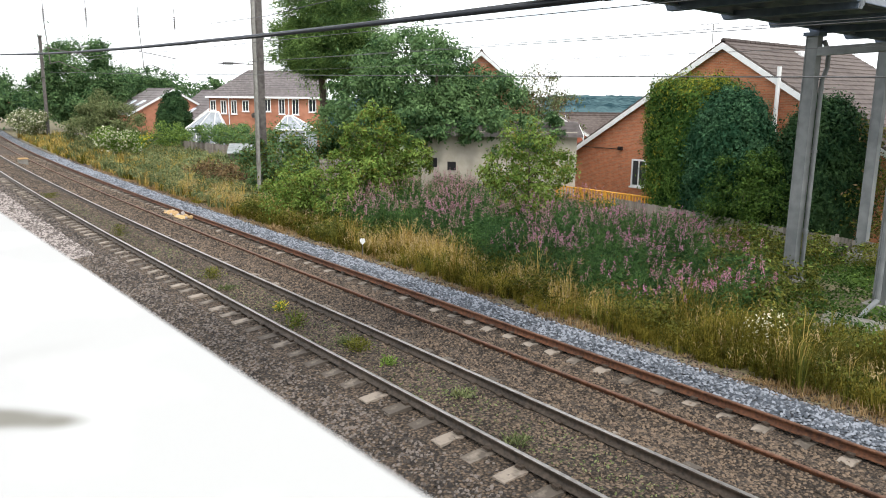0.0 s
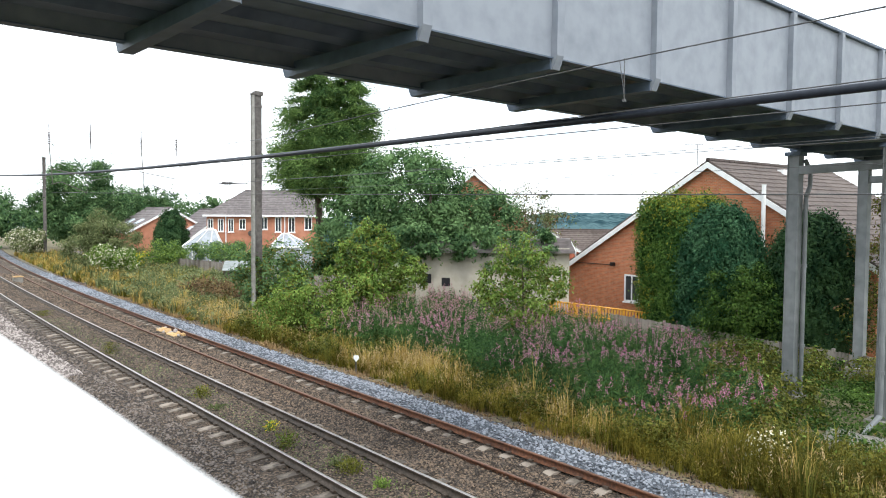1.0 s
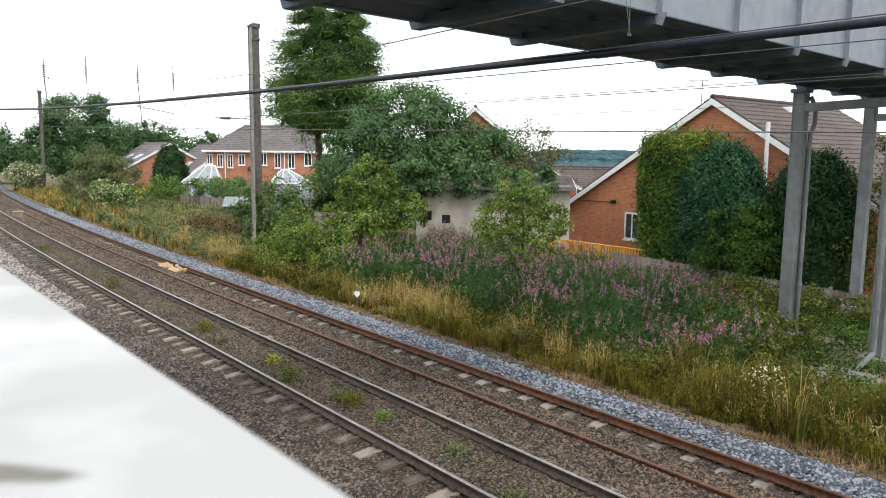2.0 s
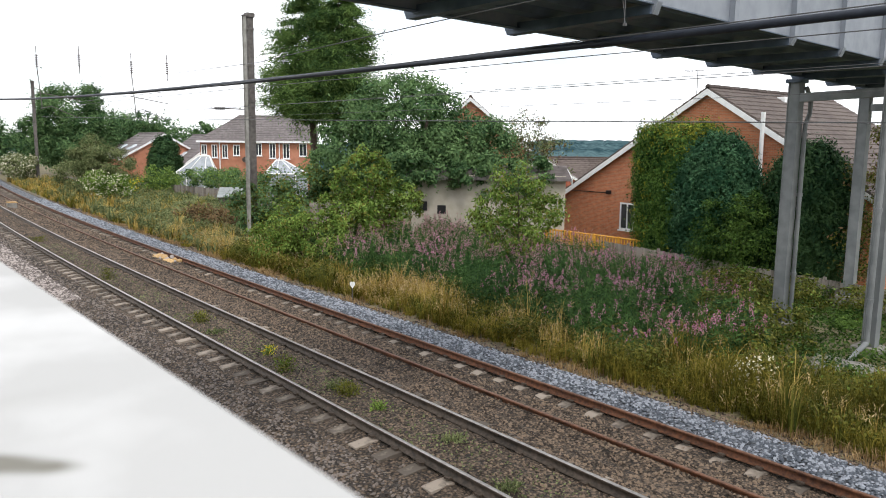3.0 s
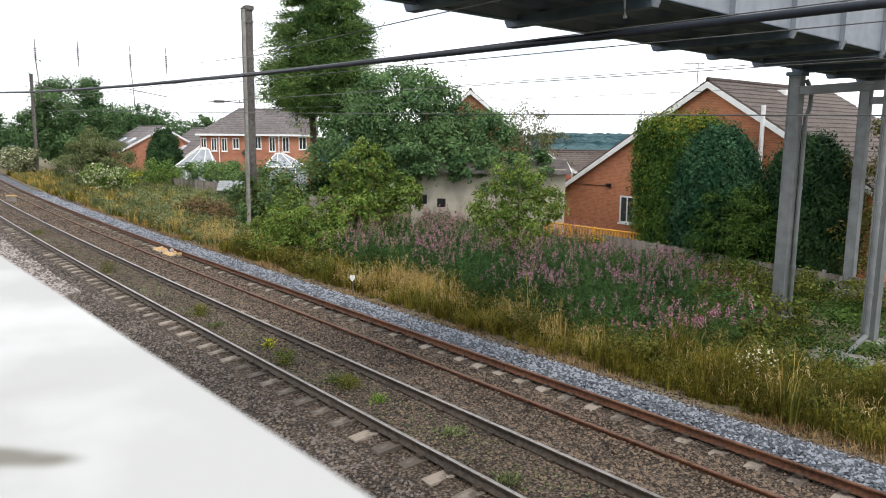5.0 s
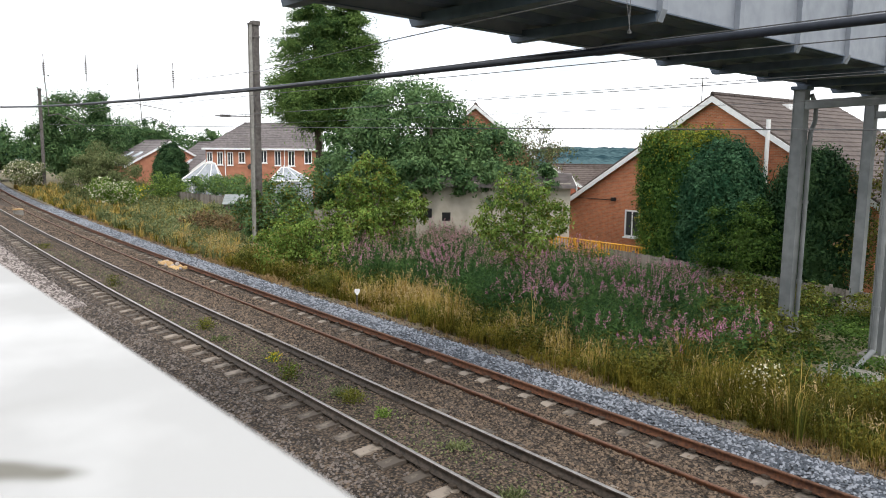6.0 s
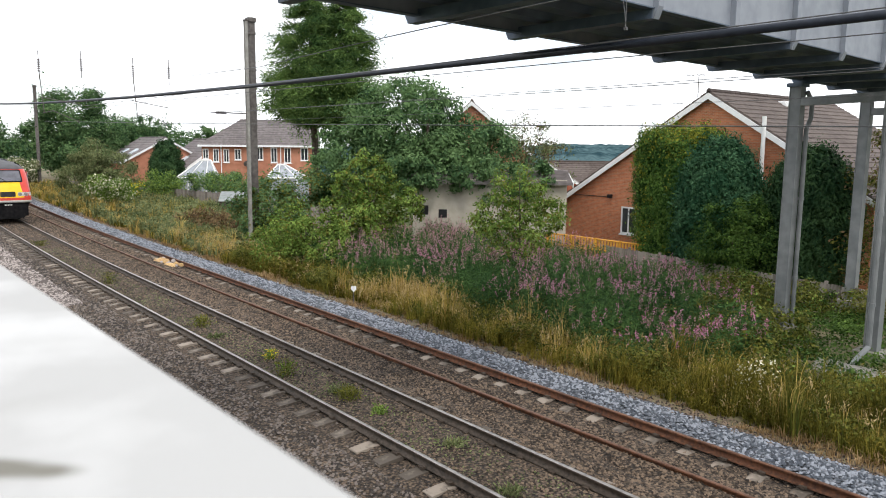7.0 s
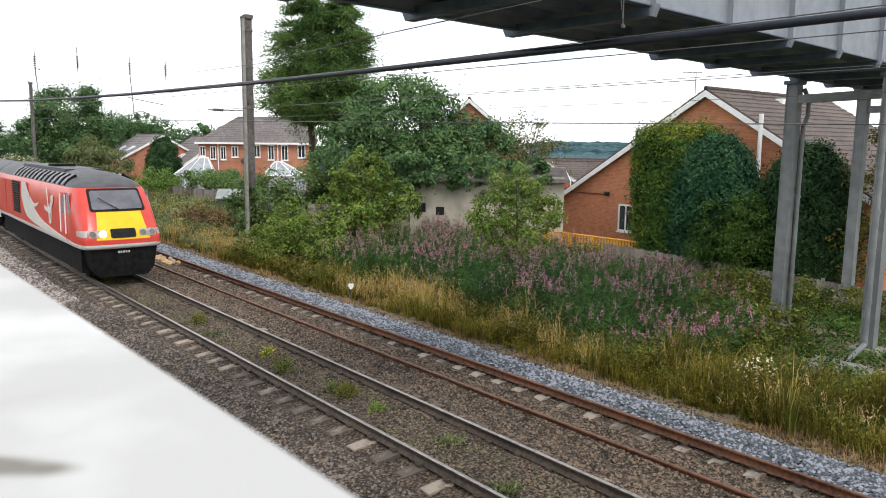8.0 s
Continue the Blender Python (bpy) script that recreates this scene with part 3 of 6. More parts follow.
def stones(name, label, material, u0, u1, count, seed, size=(0.022, 0.05), ymax=75, lift=0.0, y0=1.5):
    """Loose angular stones, thinning out with distance."""
    rng = np.random.default_rng(seed)
    y = y0 + (ymax - y0) * rng.random(count) ** 1.7
    u = rng.uniform(u0, u1, count)
    x = u + bend(y)
    s = rng.uniform(*size, count) * (1 + y / 90)
    z = ground_z(x, y) + s * 0.25 + lift * rng.random(count)
    base = np.array([[1, 0, -.3], [-.2, 1, -.2], [-1, -.1, -.3], [.1, -1, -.2], [.35, .3, .75], [-.4, -.25, .6]])
    tri = np.array([[0, 1, 4], [1, 2, 5], [1, 5, 4], [2, 3, 5], [3, 0, 4], [3, 4, 5]])
    v = base[None] * (1 + rng.uniform(-.35, .35, (count, 6, 3)))
    a = rng.uniform(0, 2 * np.pi, count)
    c, sn = np.cos(a)[:, None], np.sin(a)[:, None]
    v = np.stack([v[..., 0] * c - v[..., 1] * sn, v[..., 0] * sn + v[..., 1] * c, v[..., 2] * rng.uniform(.6, 1, count)[:, None]], -1)
    v = v * s[:, None, None] + np.stack([x, y, z], 1)[:, None]
    f = (tri[None] + 6 * np.arange(count)[:, None, None]).reshape(-1, 3)
    tagged(npmesh(name, v.reshape(-1, 3), f, material), label, "ballast", kind="stuff")


stones("ballast", "dark brown crushed stone beside the near rails", M["stone_dark"], 4.4, 6.35, 22000, 11, (0.018, 0.036))
stones("ballast", "dark brown crushed stone at the sleeper ends", M["stone_dark"], 6.4, 6.92, 900, 16, (0.018, 0.036))
stones("ballast", "brown crushed stone between the running rails", M["stone"], 7.06, 8.42, 9000, 12, (0.014, 0.03))
stones("ballast", "brown crushed stone between and around both tracks", M["stone"], 8.85, 11.2, 26000, 13, (0.016, 0.034))
stones("ballast", "brown crushed stone close to the rails", M["stone"], 8.57, 8.92, 2600, 17, (0.018, 0.034))
stones("ballast", "brown crushed stone close to the rusty rail", M["stone"], 11.2, 11.7, 1500, 18, (0.014, 0.028))
stones("ballast", "fresh blue-grey crushed stone along the far rail", M["blue_stone"], 11.93, 13.1, 17000, 14, (0.02, 0.042), lift=0.02)
stones("ballast", "brown weathered stone at the edge of the grass", M["stone"], 12.95, 13.9, 9000, 19, (0.014, 0.036))
stones("ballast", "pale scattered stone beside the near track", M["pale_stone"], 4.7, 5.9, 6000, 15, (0.03, 0.06), ymax=62, y0=26)


# ---- white parapet under the camera ----
def build_parapet():
    t = thing("parapet_wall", "white painted wall with a broad bright coping", "wall", kind="structure")
    part("wall_body", boxed(-0.2, 0.2, -3.0, 6.0, -0.6, 4.5), M["white"], t)
    bm = boxed(-0.32, 0.2915, -3.05, 6.05, 4.5, HC - 0.25, bevel=0.012)
    part("coping", bm, M["white"], t, "smooth white coping, slightly stained").matrix_basis = pose(0, 0, 0, 0, 0, 0.92)

    part("landing_floor", boxed(-2.6, -0.21, -3.0, 6.0, 3.1, 3.35), M["concrete"], t, "plain concrete landing")
    part("landing_base", boxed(-2.6, -2.4, -3.0, 6.0, -0.6, 3.1), M["concrete"], t, "plain concrete base wall")


build_parapet()


# ---- footbridge ----
def build_bridge():
    t = thing("footbridge", "grey steel plate-girder footbridge with ribbed sides on slim columns", "footbridge")
    t.matrix_basis = pose(0, 7.2, 0, 0, 0.47, 2.49)
    zb, zt, wide = 7.23, 9.25, 2.93
    x0, x1 = -9.0, 36.0
    part("side_plate", boxed(x0, x1, -0.012, 0.012, zb, zt), M["grey"], t)
    part("side_plate", boxed(x0, x1, wide - 0.024, wide, zb - 0.08, zt), M["grey"], t)
    for y in (-0.09, wide - 0.1):
        part("top_rail", boxed(x0, x1, y, y + 0.18, zt, zt + 0.07, bevel=0.01), M["grey_dark"], t, "dark grey top rail")
    # Flanges, deck, folds and beams: shade under the bridge is painted in.
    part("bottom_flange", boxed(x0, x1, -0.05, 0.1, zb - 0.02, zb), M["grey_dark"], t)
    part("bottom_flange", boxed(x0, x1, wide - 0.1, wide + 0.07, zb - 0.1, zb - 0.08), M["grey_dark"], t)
    part("deck", boxed(x0, x1, 0.016, wide - 0.028, zb + 0.16, zb + 0.24), M["grey_dark"], t, "steel deck underside, its shadow put into a darker grey")
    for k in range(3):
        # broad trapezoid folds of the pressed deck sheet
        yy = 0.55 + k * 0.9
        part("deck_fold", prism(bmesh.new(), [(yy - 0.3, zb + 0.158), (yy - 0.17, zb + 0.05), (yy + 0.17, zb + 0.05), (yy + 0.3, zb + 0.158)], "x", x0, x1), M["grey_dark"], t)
    srcs = None
    for k in range(17):
        x = 5.53 + 2.467 * (k - 5)
        if srcs is None:
            b = bmesh.new()
            box(b, -0.075, 0.075, -0.12, -0.014, zb + 0.02, zt)
            prism(b, [(-0.12, zb + 0.02), (-0.014, zb + 0.02), (-0.014, zb - 0.17), (-0.04, zb - 0.17)], "x", -0.075, 0.075)
            rib = part("rib", b, M["grey"], t)
            b = bmesh.new()
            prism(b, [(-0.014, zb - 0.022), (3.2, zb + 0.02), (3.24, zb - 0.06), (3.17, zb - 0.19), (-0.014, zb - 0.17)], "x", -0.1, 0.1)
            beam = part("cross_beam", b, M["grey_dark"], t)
            b = bmesh.new()
            box(b, -0.07, 0.07, wide + 0.004, wide + 0.1, zb + 0.08, zt)
            far = part("rib", b, M["grey"], t)
            srcs = (rib, beam, far)
        for src in srcs:
            ob = src if k == 0 else new(src.name.split(".")[0], src.data)
            ob.parent = t
            ob.matrix_basis = pose(x, 0, 0)
    # trestle columns, with heads and ties
    for (cx, cy) in ((22.46, 2.93), (28.7, 3.23), (21.41, -0.03), (28.35, 0.31)):
        c = bmesh.new()
        box(c, cx - 0.17, cx + 0.17, cy - 0.17, cy - 0.145, -0.75, 6.93)
        box(c, cx - 0.17, cx + 0.17, cy + 0.145, cy + 0.17, -0.75, 6.93)
        box(c, cx - 0.15, cx - 0.11, cy - 0.145, cy + 0.145, -0.75, 6.93)
        box(c, cx + 0.11, cx + 0.15, cy - 0.145, cy + 0.145, -0.75, 6.93)
        col = part("column", c, M["column_paint"], t)
        part("column_cap", boxed(cx - 0.24, cx + 0.24, cy - 0.24, cy + 0.24, 6.93, 7.04, bevel=0.015), M["grey_dark"], col)
        part("base_plate", boxed(cx - 0.36, cx + 0.36, cy - 0.36, cy + 0.36, -0.6, -0.24), M["concrete"], col, "old concrete footing")
    for xa, ya, xb, yb in ((22.46, 2.93, 21.41, -0.03), (28.7, 3.23, 28.35, 0.31)):
        b = bmesh.new()
        box(b, -0.1, 0.1, yb + 0.172, ya - 0.172, 6.38, 6.62)
        for v in b.verts:
            v.co.x += xb + (xa - xb) * (v.co.y - yb) / (ya - yb)
        part("tie_beam", b, M["column_paint"], t, "grey cross tie between two columns")
    d = pipe(bmesh.new(), [(22.56, 2.69, 6.8), (22.79, 2.63, 6.5), (22.79, 2.63, 6.05), (22.61, 2.66, 5.7), (22.61, 2.66, -0.35)], 0.065, 10)
    for z in (1.2, 3.6, 5.4):
        tube(d, (22.61, 2.66, z), (22.61, 2.66, z + 0.09), 0.085, 0.085, 10)
    part("drainpipe", d, M["column_paint"], t, "grey downpipe clamped to the column")
    d = pipe(bmesh.new(), [(21.05, -0.06, 6.7), (21.05, -0.06, -0.1), (19.5, -0.12, -0.4)], 0.07, 10)
    for z in (1.0, 3.4, 5.6):
        tube(d, (21.05, -0.06, z), (21.05, -0.06, z + 0.1), 0.09, 0.09, 10)
    part("drainpipe", d, M["column_paint"], t, "grey downpipe with an angled shoe")
    return t


build_bridge()


def build_drain_slab():
    """The broken concrete slab under the pipe's shoe."""
    b = boxed(-0.6, 0.6, -0.85, 0.85, -0.5, 0.0, bevel=0.04)
    bmesh.ops.subdivide_edges(b, edges=b.edges[:], cuts=3, use_grid_fill=True)
    for v in b.verts:
        v.co += Vector((noise.noise(v.co * 3), noise.noise(v.co * 3 + Vector((9, 0, 0))), noise.noise(v.co * 4 + Vector((0, 7, 0))) * 0.7)) * 0.05
    ob = part("concrete_slab", b, M["concrete"])
    ob.matrix_basis = pose(19.0, 7.7, -0.45, 2, -3, 8)
    tagged(ob, "rough old concrete slab beneath the downpipe", "slab")


build_drain_slab()


# ---- overhead line ----
def build_mast(x, y, top, label):
    t = thing("overhead_line_mast", label, "mast", "overhead line masts")
    g = float(ground_z(x, y))
    w = 0.175
    bm = bmesh.new()
    box(bm, x - w, x + w, y - w, y + w, g - 0.2, top - 0.25, bevel=0.03)
    part("main_mast", bm, M["mast"], t)
    part("mast_cap", boxed(x - w - 0.06, x + w + 0.06, y - w - 0.06, y + w + 0.06, top - 0.25, top, bevel=0.03), M["mast"], t)
    for z in (7.0, 8.9, top - 0.9):
        part("mast_bracket", boxed(x - w - 0.1, x + w + 0.02, y - w - 0.03, y + w + 0.03, z, z + 0.12), M["mast"], t)
    return t


build_mast(18.2, 39.43, 11.75, "tall weathered steel mast among trackside bushes")
build_mast(20.5, 108.5, 12.2, "distant weathered steel mast beside dark trees")


def build_side_post(x, y, top):
    t = thing("steel_post", "slim pale galvanised post beside the weathered mast", "post")
    g = float(ground_z(x, y))
    bm = bmesh.new()
    box(bm, x - 0.08, x + 0.08, y - 0.09, y - 0.07, g - 0.2, top)
    box(bm, x - 0.08, x + 0.08, y + 0.07, y + 0.09, g - 0.2, top)
    box(bm, x - 0.012, x + 0.012, y - 0.07, y + 0.07, g - 0.2, top)
    part("shaft", bm, M["mast_low"], t)
    part("top_clamp", boxed(x - 0.1, x + 0.1, y - 0.11, y + 0.11, top, top + 0.08, bevel=0.01), M["mast"], t)


build_side_post(17.5, 38.55, 11.4)


def insulator(bm, x, y, z0, z1):
    tube(bm, (x, y, z0 - 0.35), (x, y, z1 + 0.35), 0.018, 0.018, 5)
    k = max(4, int((z1 - z0) / 0.09))
    for i in range(k):
        z = z0 + (z1 - z0) * i / k
        tube(bm, (x, y, z), (x, y, z + 0.05), 0.085, 0.05, 8)


def build_headspan():
    """Insulators and registration arms hung across the tracks beside the mast."""
    y = 39.6
    t = thing("headspan", "thin wires with hanging insulators and arms across the tracks", "overhead wires")
    for x, z in ((7.72, 8.2), (9.55, 8.35), (11.95, 8.2), (13.72, 8.25)):
        bm = bmesh.new()
        insulator(bm, x, y, z, z + 0.6)
        part("insulator", bm, M["insulator"], t)
    w = bmesh.new()
    pipe(w, [(17.8, y, 10.9), (13.7, y, 9.35), (9.5, y, 9.1), (2.0, y, 10.4)], 0.004, 4)
    part("span_wire", w, M["wire"], t)
    for x, z, side in ((7.72, 8.2, 1.0), (11.95, 8.2, 1.0)):
        a = bmesh.new()
        pipe(a, [(x, y, z), (x + 0.12, y, 6.35)], 0.022, 5)
        pipe(a, [(x - 0.1, y, 7.05), (x + 1.75, y, 6.75)], 0.02, 5)
        pipe(a, [(x + 0.05, y, 6.3), (x + 0.5, y, 6.42), (x + 1.6, y, 5.95)], 0.02, 5)
        part("registration_arm", a, M["mast"], t)
    b = bmesh.new()
    pipe(b, [(15.9, y, 6.62), (17.9, y, 6.62)], 0.03, 6)
    for i in range(6):
        tube(b, (16.2 + i * 0.1, y, 6.62), (16.25 + i * 0.1, y, 6.62), 0.1, 0.06, 8)
    part("bracket_arm", b, M["insulator"], t)


build_headspan()


def wire(name, label, pts, r, material, category="wire", group="overhead wires", straight=False):
    c = bpy.data.curves.new(name, "CURVE")
    c.dimensions, c.bevel_depth, c.bevel_resolution = "3D", r, 2
    s = c.splines.new("POLY")
    # a smooth line through the few support points
    p = np.array(pts, dtype=float)
    tt = np.linspace(0, 1, 25)
    k = np.linspace(0, 1, len(p))
    co = np.polyfit(p[:, 1], p[:, 2], min(2, len(p) - 1))
    yy = np.interp(tt, k, p[:, 1])
    xx = np.interp(yy[::-1], p[::-1, 1], p[::-1, 0])[::-1] if p[0, 1] > p[-1, 1] else np.interp(yy, p[:, 1], p[:, 0])
    s.points.add(24)
    for i in range(25):
        s.points[i].co = (xx[i], yy[i], float(np.interp(tt[i], k, p[:, 2])) if straight else np.polyval(co, yy[i]), 1)
    c.materials.append(material)
    return tagged(new(name, c), label, category, group)


wire("feeder_cable", "thick black feeder cable slung along the railway", [(10.0, 74, 8.1), (10.0, 66, 7.85), (10.0, 22.0, 6.68), (10.0, 12.5, 6.56), (10.0, 7.9, 6.52), (10.0, 3.9, 6.51), (10.0, -4, 6.55)], 0.062, M["cable"], "cable")
wire("overhead_wire", "thin bare wire above the near track", [(6.4, 13.46, 6.36), (6.4, 8.1, 6.5), (6.4, 5.0, 6.52), (6.4, -4, 6.5)], 0.007, M["wire"])
wire("overhead_wire", "thin bare wire rising to the hanging insulators", [(13.72, 39.6, 8.25), (6.4, 13.46, 6.36)], 0.007, M["wire"], straight=True)
wire("overhead_wire", "thin bare wire beside the feeder cable", [(9.0, 39, 6.6), (9.0, 11.4, 6.46), (9.0, 7.1, 6.44), (9.0, -4, 6.42)], 0.008, M["wire"])
wire("overhead_wire", "thin bare wire beneath the feeder cable", [(9.2, 39, 6.5), (9.2, 11.7, 6.27), (9.2, 6.3, 6.24), (9.2, -4, 6.1)], 0.007, M["wire"])
wire("overhead_wire", "thin carrying wire above the far track", [(11.1, 39, 6.2), (11.1, 14.1, 5.98), (11.1, 8.8, 6.0), (11.1, -4, 5.97)], 0.006, M["wire"])
wire("overhead_wire", "thin carrying wire above the far track", [(11.4, 39, 6.1), (11.4, 14.1, 6.05), (11.4, 8.8, 6.06), (11.4, -4, 6.03)], 0.005, M["wire"])
wire("contact_wire", "thin contact wire over the near track", [(7.7, 39, 5.9), (7.7, 16.2, 5.44), (7.7, 9.76, 5.23), (7.7, 6.1, 5.11), (7.7, -4, 5.03)], 0.007, M["wire"])
wire("contact_wire", "thin contact wire over the far track", [(11.3, 39, 5.8), (11.3, 9.2, 5.67), (11.3, -4, 5.64)], 0.004, M["wire"])
d = bmesh.new()
pipe(d, [(6.39, 5.0, 6.54), (6.39, 5.0, 6.12)], 0.005, 4)
pipe(d, [(6.41, 5.08, 6.54), (6.40, 5.0, 6.12)], 0.005, 4)
box(d, 6.38, 6.41, 4.985, 5.015, 6.09, 6.12)
tagged(part("dropper", d, M["wire"]), "short looped wire dropper with a small clamp", "wire", "overhead wires")


# ---- houses ----
def gable_roof(t, x0, x1, y_ridge, z_ridge, y_lo, z_lo, y_hi, z_hi, material, along="x", rows=14, hip=0.0, thick=0.09):
    """Two slopes of overlapping tile courses about a ridge that runs along x (or y); the first slope goes to y_lo, the second to y_hi."""
    for ye, ze in ((y_lo, z_lo), (y_hi, z_hi)):
        top = [(y_ridge, z_ridge)]
        for k in range(rows):
            b = (k + 1) / rows
            yb, zb = y_ridge + (ye - y_ridge) * b, z_ridge + (ze - z_ridge) * b
            top += [(yb, zb + 0.045), (yb, zb)]
        bm = bmesh.new()
        prism(bm, top + [(ye, ze - thick), (y_ridge, z_ridge - thick)], along, x0, x1)
        if hip:
            # the far-left end slopes back to the ridge
            for v in bm.verts:
                if abs(v.co.x - x0) < 1e-6:
                    v.co.x += hip * (1 - abs(v.co.y - y_ridge) / max(1e-6, abs(ye - y_ridge)))
        part("roof_slope", bm, material, t)
    if hip:
        bm = bmesh.new()
        vs = [bm.verts.new(p) for p in ((x0, y_lo, z_lo), (x0, y_hi, z_hi), (x0 + hip, y_ridge, z_ridge))]
        bm.faces.new(vs)
        bmesh.ops.solidify(bm, geom=bm.faces[:], thickness=0.08)
        part("hip_slope", bm, material, t)
        x0 = x0 + hip
    bm = bmesh.new()
    n = max(6, int((x1 - x0) / 0.45))
    for i in range(n):
        a, b = x0 + (x1 - x0) * i / n, x0 + (x1 - x0) * (i + 0.96) / n
        p, q = ((a, y_ridge, z_ridge), (b, y_ridge, z_ridge)) if along == "x" else ((y_ridge, a, z_ridge), (y_ridge, b, z_ridge))
        tube(bm, p, q, 0.13, 0.12, 8)
    part("ridge_tiles", bm, material, t)


def window(t, face, a0, a1, z0, z1, side, bars=1):
    """A framed window on a wall: face is the wall's plane, side -1 or 1 the way it looks; a0..a1 along the wall. plane 'x' or 'y' in face."""
    axis, w = face

    def bx(p0, p1, q0, q1, r0, r1):
        lo, hi = sorted((w + side * r0, w + side * r1))
        return (lo, hi, p0, p1, q0, q1) if axis == "x" else (p0, p1, lo, hi, q0, q1)
    f = bmesh.new()
    e = 0.09
    box(f, *bx(a0, a1, z0, z0 + e, -0.06, 0.05))
    box(f, *bx(a0, a1, z1 - e, z1, -0.06, 0.05))
    box(f, *bx(a0, a0 + e, z0 + e, z1 - e, -0.06, 0.05))
    box(f, *bx(a1 - e, a1, z0 + e, z1 - e, -0.06, 0.05))
    for i in range(bars):
        m = a0 + (a1 - a0) * (i + 1) / (bars + 1)
        box(f, *bx(m - 0.04, m + 0.04, z0 + e, z1 - e, -0.06, 0.045))
    win = part("window", f, M["trim"], t, "white-framed window")
    part("pane", boxed(*bx(a0 + e, a1 - e, z0 + e, z1 - e, 0.004, 0.015)), M["pane"], win)
    part("sill", boxed(*bx(a0 - 0.06, a1 + 0.06, z0 - 0.08, z0, 0.004, 0.12)), M["trim"], win)


def build_gable_house():
    """The brick house behind the clipped hedge: its gable looks at the railway, its ridge runs away from it."""
    t = thing("house", "orange brick house with white bargeboards and brown tiled roof", "house", "houses")
    xg, x1, base = 34.0, 46.7, -1.6
    yr, zr, ya, za, yb, zb = 21.2, 7.64, 31.0, 1.78, 13.0, 2.75
    wall = bmesh.new()
    prism(wall, [(ya - 0.25, base), (ya - 0.25, za + 0.05), (yr, zr - 0.15), (yb + 0.25, zb + 0.05), (yb + 0.25, base)], "x", xg, x1)
    part("wall", wall, M["brick"], t)
    gable_roof(t, xg - 0.25, x1 + 0.25, yr, zr + 0.12, ya + 0.1, za, yb - 0.1, zb, M["tile"], rows=22)
    for ye, ze in ((ya, za), (yb, zb)):
        b = bmesh.new()
        prism(b, [(yr, zr + 0.03), (ye, ze - 0.02), (ye, ze - 0.3), (yr, zr - 0.27)], "x", xg - 0.29, xg - 0.25)
        part("bargeboard", b, M["trim"], t, "white painted bargeboard")
    window(t, ("x", xg), 25.35, 26.35, 0.22, 1.72, -1)
    b = pipe(bmesh.new(), [(xg - 0.3, 18.2, 6.45), (xg - 0.3, 18.2, 2.0)], 0.1, 10)
    part("flue_pipe", b, M["trim"], t, "white vertical flue pipe")
    b = bmesh.new()
    box(b, xg - 0.25, xg, 27.0, 27.25, 2.15, 2.35, bevel=0.03)
    part("security_lamp", b, M["black"], t)
    part("alarm_cable", pipe(bmesh.new(), [(xg - 0.02, 30.3, 2.2), (xg - 0.02, 27.3, 2.2)], 0.02, 5), M["black"], t)
    b = bmesh.new()
    pipe(b, [(xg + 0.4, yr + 1.0, zr - 0.2), (xg + 0.4, yr + 1.0, zr + 1.0)], 0.02, 6)
    pipe(b, [(xg + 0.4, yr + 0.6, zr + 0.95), (xg + 0.4, yr + 1.8, zr + 1.05)], 0.015, 6)
    for i in range(5):
        pipe(b, [(xg + 0.2, yr + 0.8 + i * 0.2, zr + 1.0), (xg + 0.6, yr + 0.8 + i * 0.2, zr + 1.0)], 0.01, 4)
    part("television_aerial", b, M["mast"], t, "thin metal roof aerial")
    b = bmesh.new()
    box(b, 39.6, 40.3, yr - 0.95, yr - 0.45, 7.05, 7.5, bevel=0.04)
    part("roof_vent", b, M["trim"], t, "small pale roof vent")


build_gable_house()


